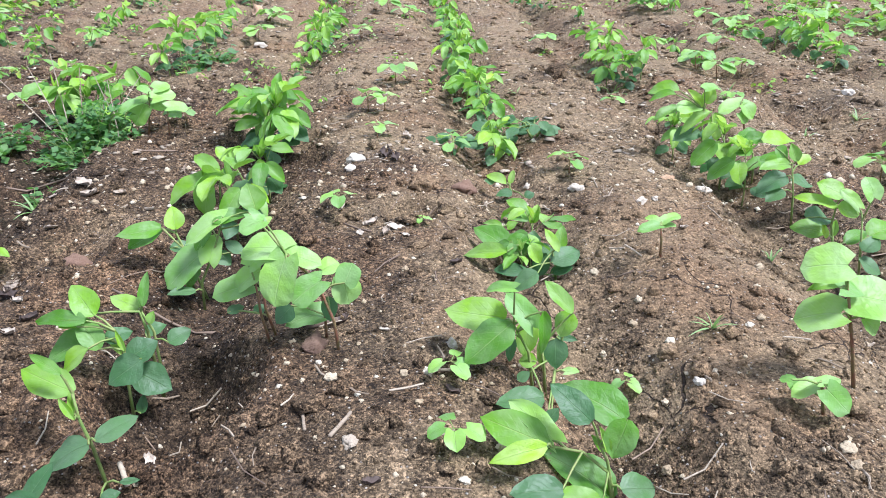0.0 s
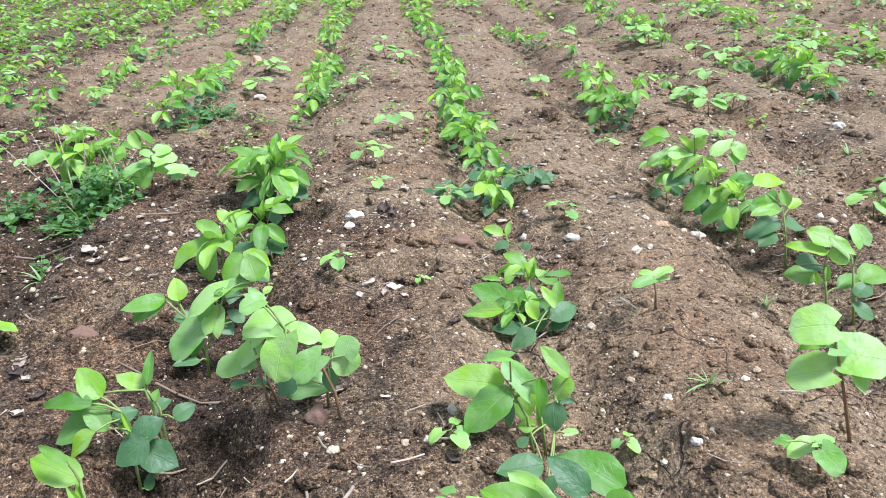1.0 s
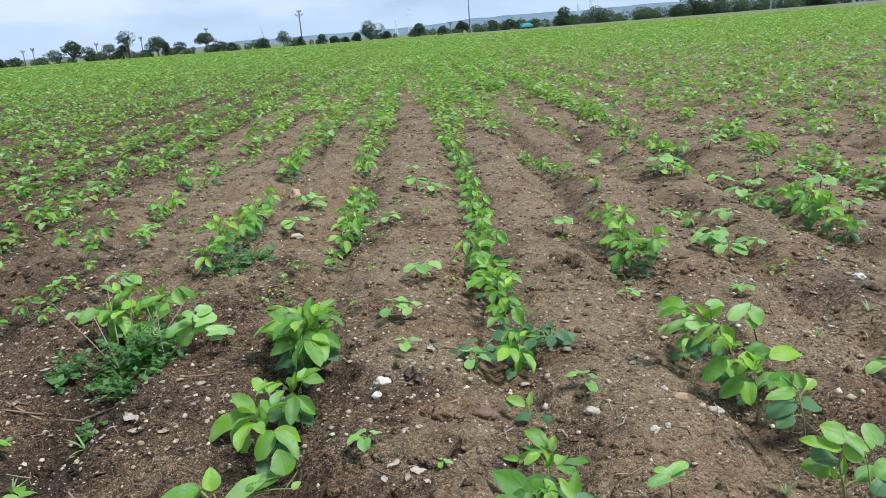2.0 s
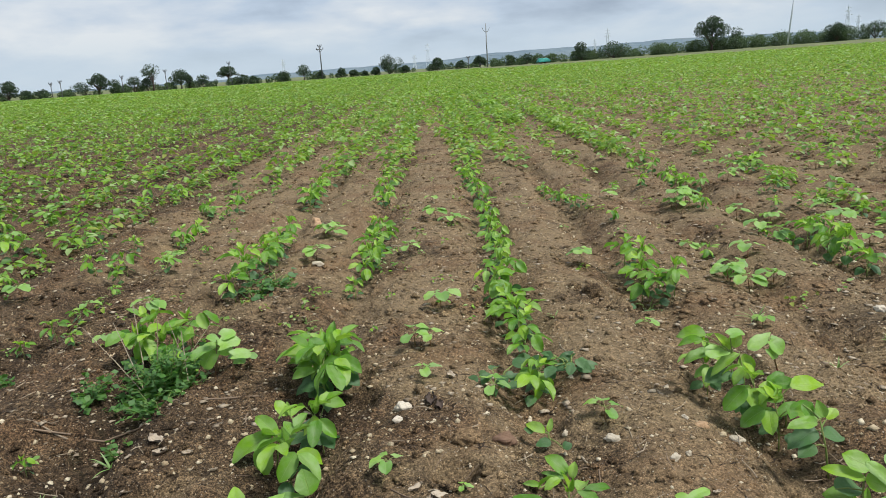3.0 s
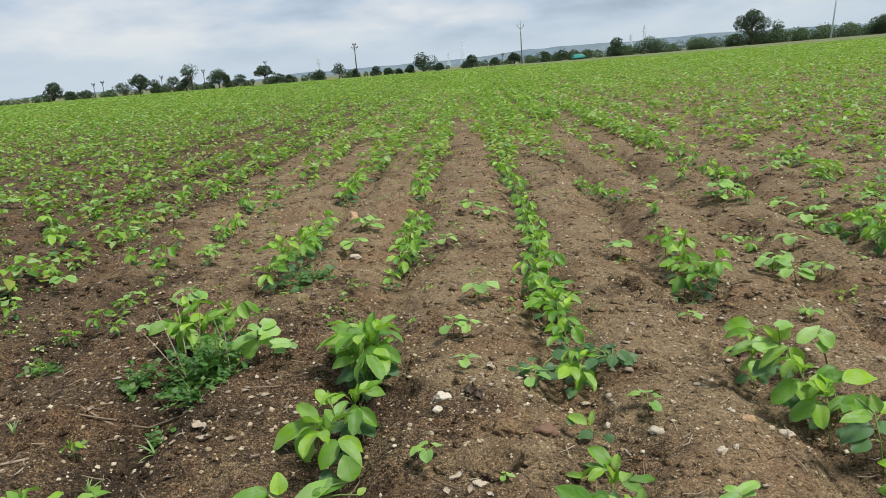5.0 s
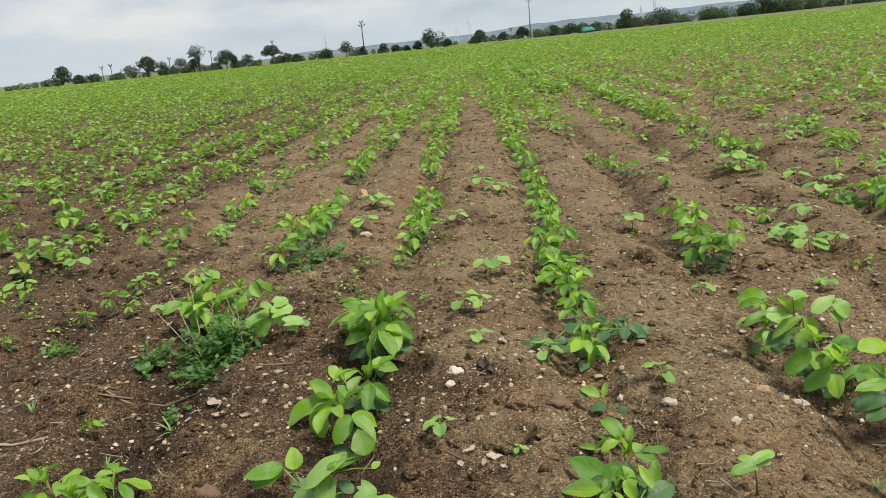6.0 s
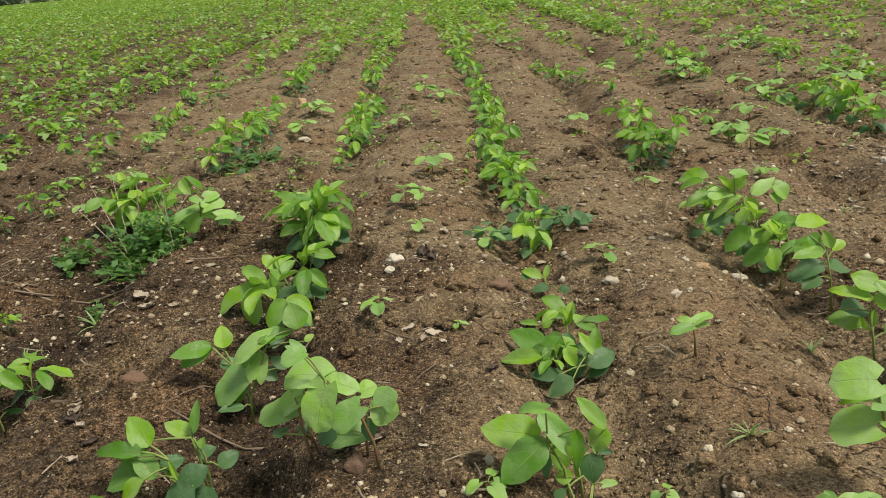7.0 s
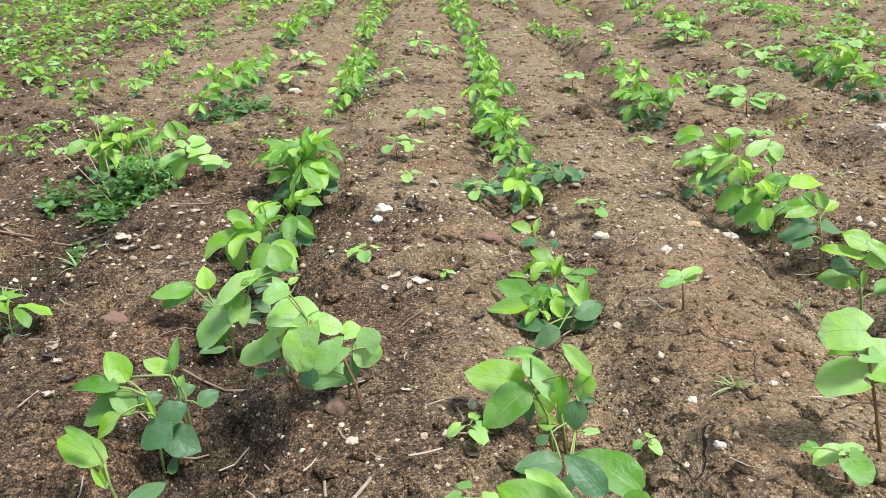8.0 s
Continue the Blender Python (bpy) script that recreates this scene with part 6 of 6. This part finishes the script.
# more loose pebbles and clods, a few shapes shared
for kind, mat, count, lo, hi, label in (("pebble", M_PEBBLE, 90, 0.0045, 0.010, P_LABEL), ("soil_clod", M_CLOD, 110, 0.010, 0.026, C_LABEL)):
    shapes = [rock(kind, -0.4 + 0.12 * i, 1.7 + 0.13 * i, 0.01, 0.009, 0.008, mat, label, "pebble" if kind == "pebble" else "clod", 760 + i + count, 0.3) for i in range(6)]
    for ob in shapes:
        s = place.uniform(lo, hi) / 0.01
        ob.matrix_basis = ob.matrix_basis @ Matrix.Diagonal((s, s, s, 1))
    for i in range(count):
        y = 0.5 + 1.3 * place.random() ** 1.25
        x = place.uniform(-0.62, 0.66) * (0.35 + 0.75 * y)
        s = (lo + (hi - lo) * place.random() ** 1.8) / 0.01
        ob = new(kind, shapes[i % 6].data)
        ob.matrix_basis = pose(x, y, ground_z(x, y) + 0.0012 * s, 0, 0, place.uniform(0, 360)) @ Matrix.Diagonal((s * place.uniform(0.8, 1.3), s, s * place.uniform(0.7, 1.1), 1))
        tagged(ob, label, "pebble" if kind == "pebble" else "clod", "pebbles on the soil" if kind == "pebble" else "clods on the beds")


def husk(x, y, size, mat, label, seed, turn, curl=0.5):
    """A dry curled flake of shell or leaf, with thickness."""
    g = random.Random(seed)
    n, m = 9, 6
    verts, faces = [], []
    for i in range(n):
        for j in range(m):
            u, v = i / (n - 1) * 2 - 1, j / (m - 1) * 2 - 1
            w = (1 - 0.72 * u * u) * (0.80 + 0.20 * math.sin(5 * u + seed + 1.5 * v))
            verts.append((u * 0.5, v * 0.34 * w, curl * 0.26 * v * v + 0.10 * u * u * curl + 0.06 * noise.noise(Vector((2.6 * u, 2.6 * v, seed))) + 0.025 * noise.noise(Vector((7 * u, 7 * v, seed)))))
    for i in range(n - 1):
        for j in range(m - 1):
            faces.append((i * m + j, (i + 1) * m + j, (i + 1) * m + j + 1, i * m + j + 1))
    top = len(verts)
    verts += [(a * 0.97, b * 0.97, c - 0.022) for a, b, c in verts]
    faces += [tuple(q + top for q in f[::-1]) for f in faces]
    rim = [i * m for i in range(n)] + [(n - 1) * m + j for j in range(1, m)] + [i * m + m - 1 for i in range(n - 2, -1, -1)] + [j for j in range(m - 2, 0, -1)]
    for a, b in zip(rim, rim[1:] + rim[:1]):
        faces.append((b, a, a + top, b + top))
    ob = new("dry_husk", mesh_from("dry_husk", verts, faces, mat, True))
    ob.matrix_basis = pose(x, y, ground_z(x, y) + size * 0.06, g.uniform(-14, 14), g.uniform(-14, 14), turn) @ Matrix.Diagonal((size, size, size, 1))
    return tagged(ob, label, "husk", "dry husks on the soil")


H_LABEL, D_LABEL = "curled pale dry leaf husk on the soil", "curled dark dry pod shell on the soil"
for i, (x, y, s) in enumerate(((-0.035, 1.082, 3.4), (-0.074, 1.114, 3.4), (-0.05, 1.06, 2.6), (-0.09, 1.07, 2.2), (-0.612, 1.357, 5.0), (-0.585, 1.31, 3.5), (-0.606, 1.194, 3.2), (-0.558, 0.951, 3.4), (-0.004, 1.565, 3.4), (-0.053, 0.803, 1.8),
                               (-0.52, 1.28, 2.5), (-0.46, 1.24, 2.0), (-0.64, 1.29, 2.4), (-0.30, 0.655, 2.4), (-0.525, 0.90, 2.2), (0.86, 2.37, 4.5), (0.90, 2.34, 4.0), (0.82, 2.40, 3.0), (-0.02, 1.05, 2.0), (-0.50, 0.82, 2.6), (0.41, 1.04, 1.8), (-0.9, 1.6, 3.0), (-0.55, 2.2, 3.0), (0.75, 1.95, 3.0))):
    husk(x, y, s * 0.0085, M_HUSK, H_LABEL, 800 + i, 37 * i, 0.4 + 0.3 * (i % 3))
for i, (x, y, s) in enumerate(((-0.048, 1.429, 4.2), (-0.552, 0.929, 3.6), (-0.064, 0.552, 1.7), (-0.106, 0.835, 2.4), (-0.03, 1.40, 3.0), (0.02, 0.68, 1.8), (0.05, 0.97, 1.8), (-0.5, 0.87, 2.4), (-0.36, 0.88, 1.8))):
    husk(x, y, s * 0.01, M_DARKHUSK, D_LABEL, 840 + i, 90 + 47 * i, 0.8)


def stick(x, y, turn, long, thick, mat, label, seed, lift=0.0):
    g = random.Random(seed)
    a = radians(turn)
    pts, rad = [], []
    for k in range(6):
        u = k / 5 - 0.5
        px, py = x + math.cos(a) * long * u + g.uniform(-0.02, 0.02) * long, y + math.sin(a) * long * u + g.uniform(-0.02, 0.02) * long
        pts.append((px, py, ground_z(px, py) + thick * 0.8 + lift * (u + 0.5)))
        rad.append(thick * g.uniform(0.8, 1.1))
    v, f = tube(pts, rad, 7)
    return tagged(new("stick", mesh_from("stick", v, f, mat, True)), label, "stick")


for i, (x, y, turn, long, thick, m) in enumerate(((-0.097, 0.636, 62, 0.042, 0.0022, M_STRAW), (-0.137, 0.655, 102, 0.045, 0.002, M_STRAW), (-0.126, 0.728, 112, 0.034, 0.0014, M_STRAW), (0.236, 1.229, 100, 0.03, 0.0022, M_STRAW), (-0.32, 0.636, 120, 0.022, 0.003, M_STRAW),
                                                  (-0.565, 1.0, 10, 0.05, 0.003, M_STRAW), (0.33, 1.26, 88, 0.045, 0.0012, M_STRAW), (0.245, 1.14, 80, 0.05, 0.0012, M_TWIG), (0.68, 1.42, 30, 0.11, 0.0022, M_TWIG), (0.30, 0.93, 165, 0.05, 0.0012, M_TWIG), (-0.10, 1.10, 140, 0.07, 0.0016, M_TWIG), (-0.13, 0.83, 15, 0.04, 0.005, M_TWIG),
                                                  (-0.26, 1.17, 60, 0.06, 0.0012, M_STRAW), (0.28, 1.70, 100, 0.05, 0.0012, M_STRAW), (-0.02, 2.2, 50, 0.10, 0.0018, M_STRAW), (-1.0, 1.25, 12, 0.16, 0.0028, M_STRAW), (-0.9, 1.45, 170, 0.12, 0.0022, M_STRAW), (-0.95, 1.0, 20, 0.12, 0.003, M_TWIG), (-1.7, 3.9, 75, 0.10, 0.012, M_STRAW), (0.95, 1.9, 160, 0.10, 0.002, M_TWIG), (0.36, 1.52, 120, 0.03, 0.0014, M_STRAW))):
    stick(x, y, turn, long, thick, m, "pale dry straw stalk on the soil" if m == M_STRAW else "thin dark dry twig on the soil", 900 + i)
stick(-0.66, 0.99, 60, 0.14, 0.0022, M_TWIG, "reddish bent dry stem beside a seedling", 933)
stick(-0.36, 0.93, -22, 0.16, 0.0018, M_TWIG, "crooked dark twig lying beside the soybeans", 930)
stick(-0.66, 1.50, 15, 0.42, 0.0022, M_TWIG, "long creeping dry runner across the bed", 931)
stick(-1.02, 1.42, 8, 0.38, 0.002, M_TWIG, "long creeping dry runner across the bed", 932)
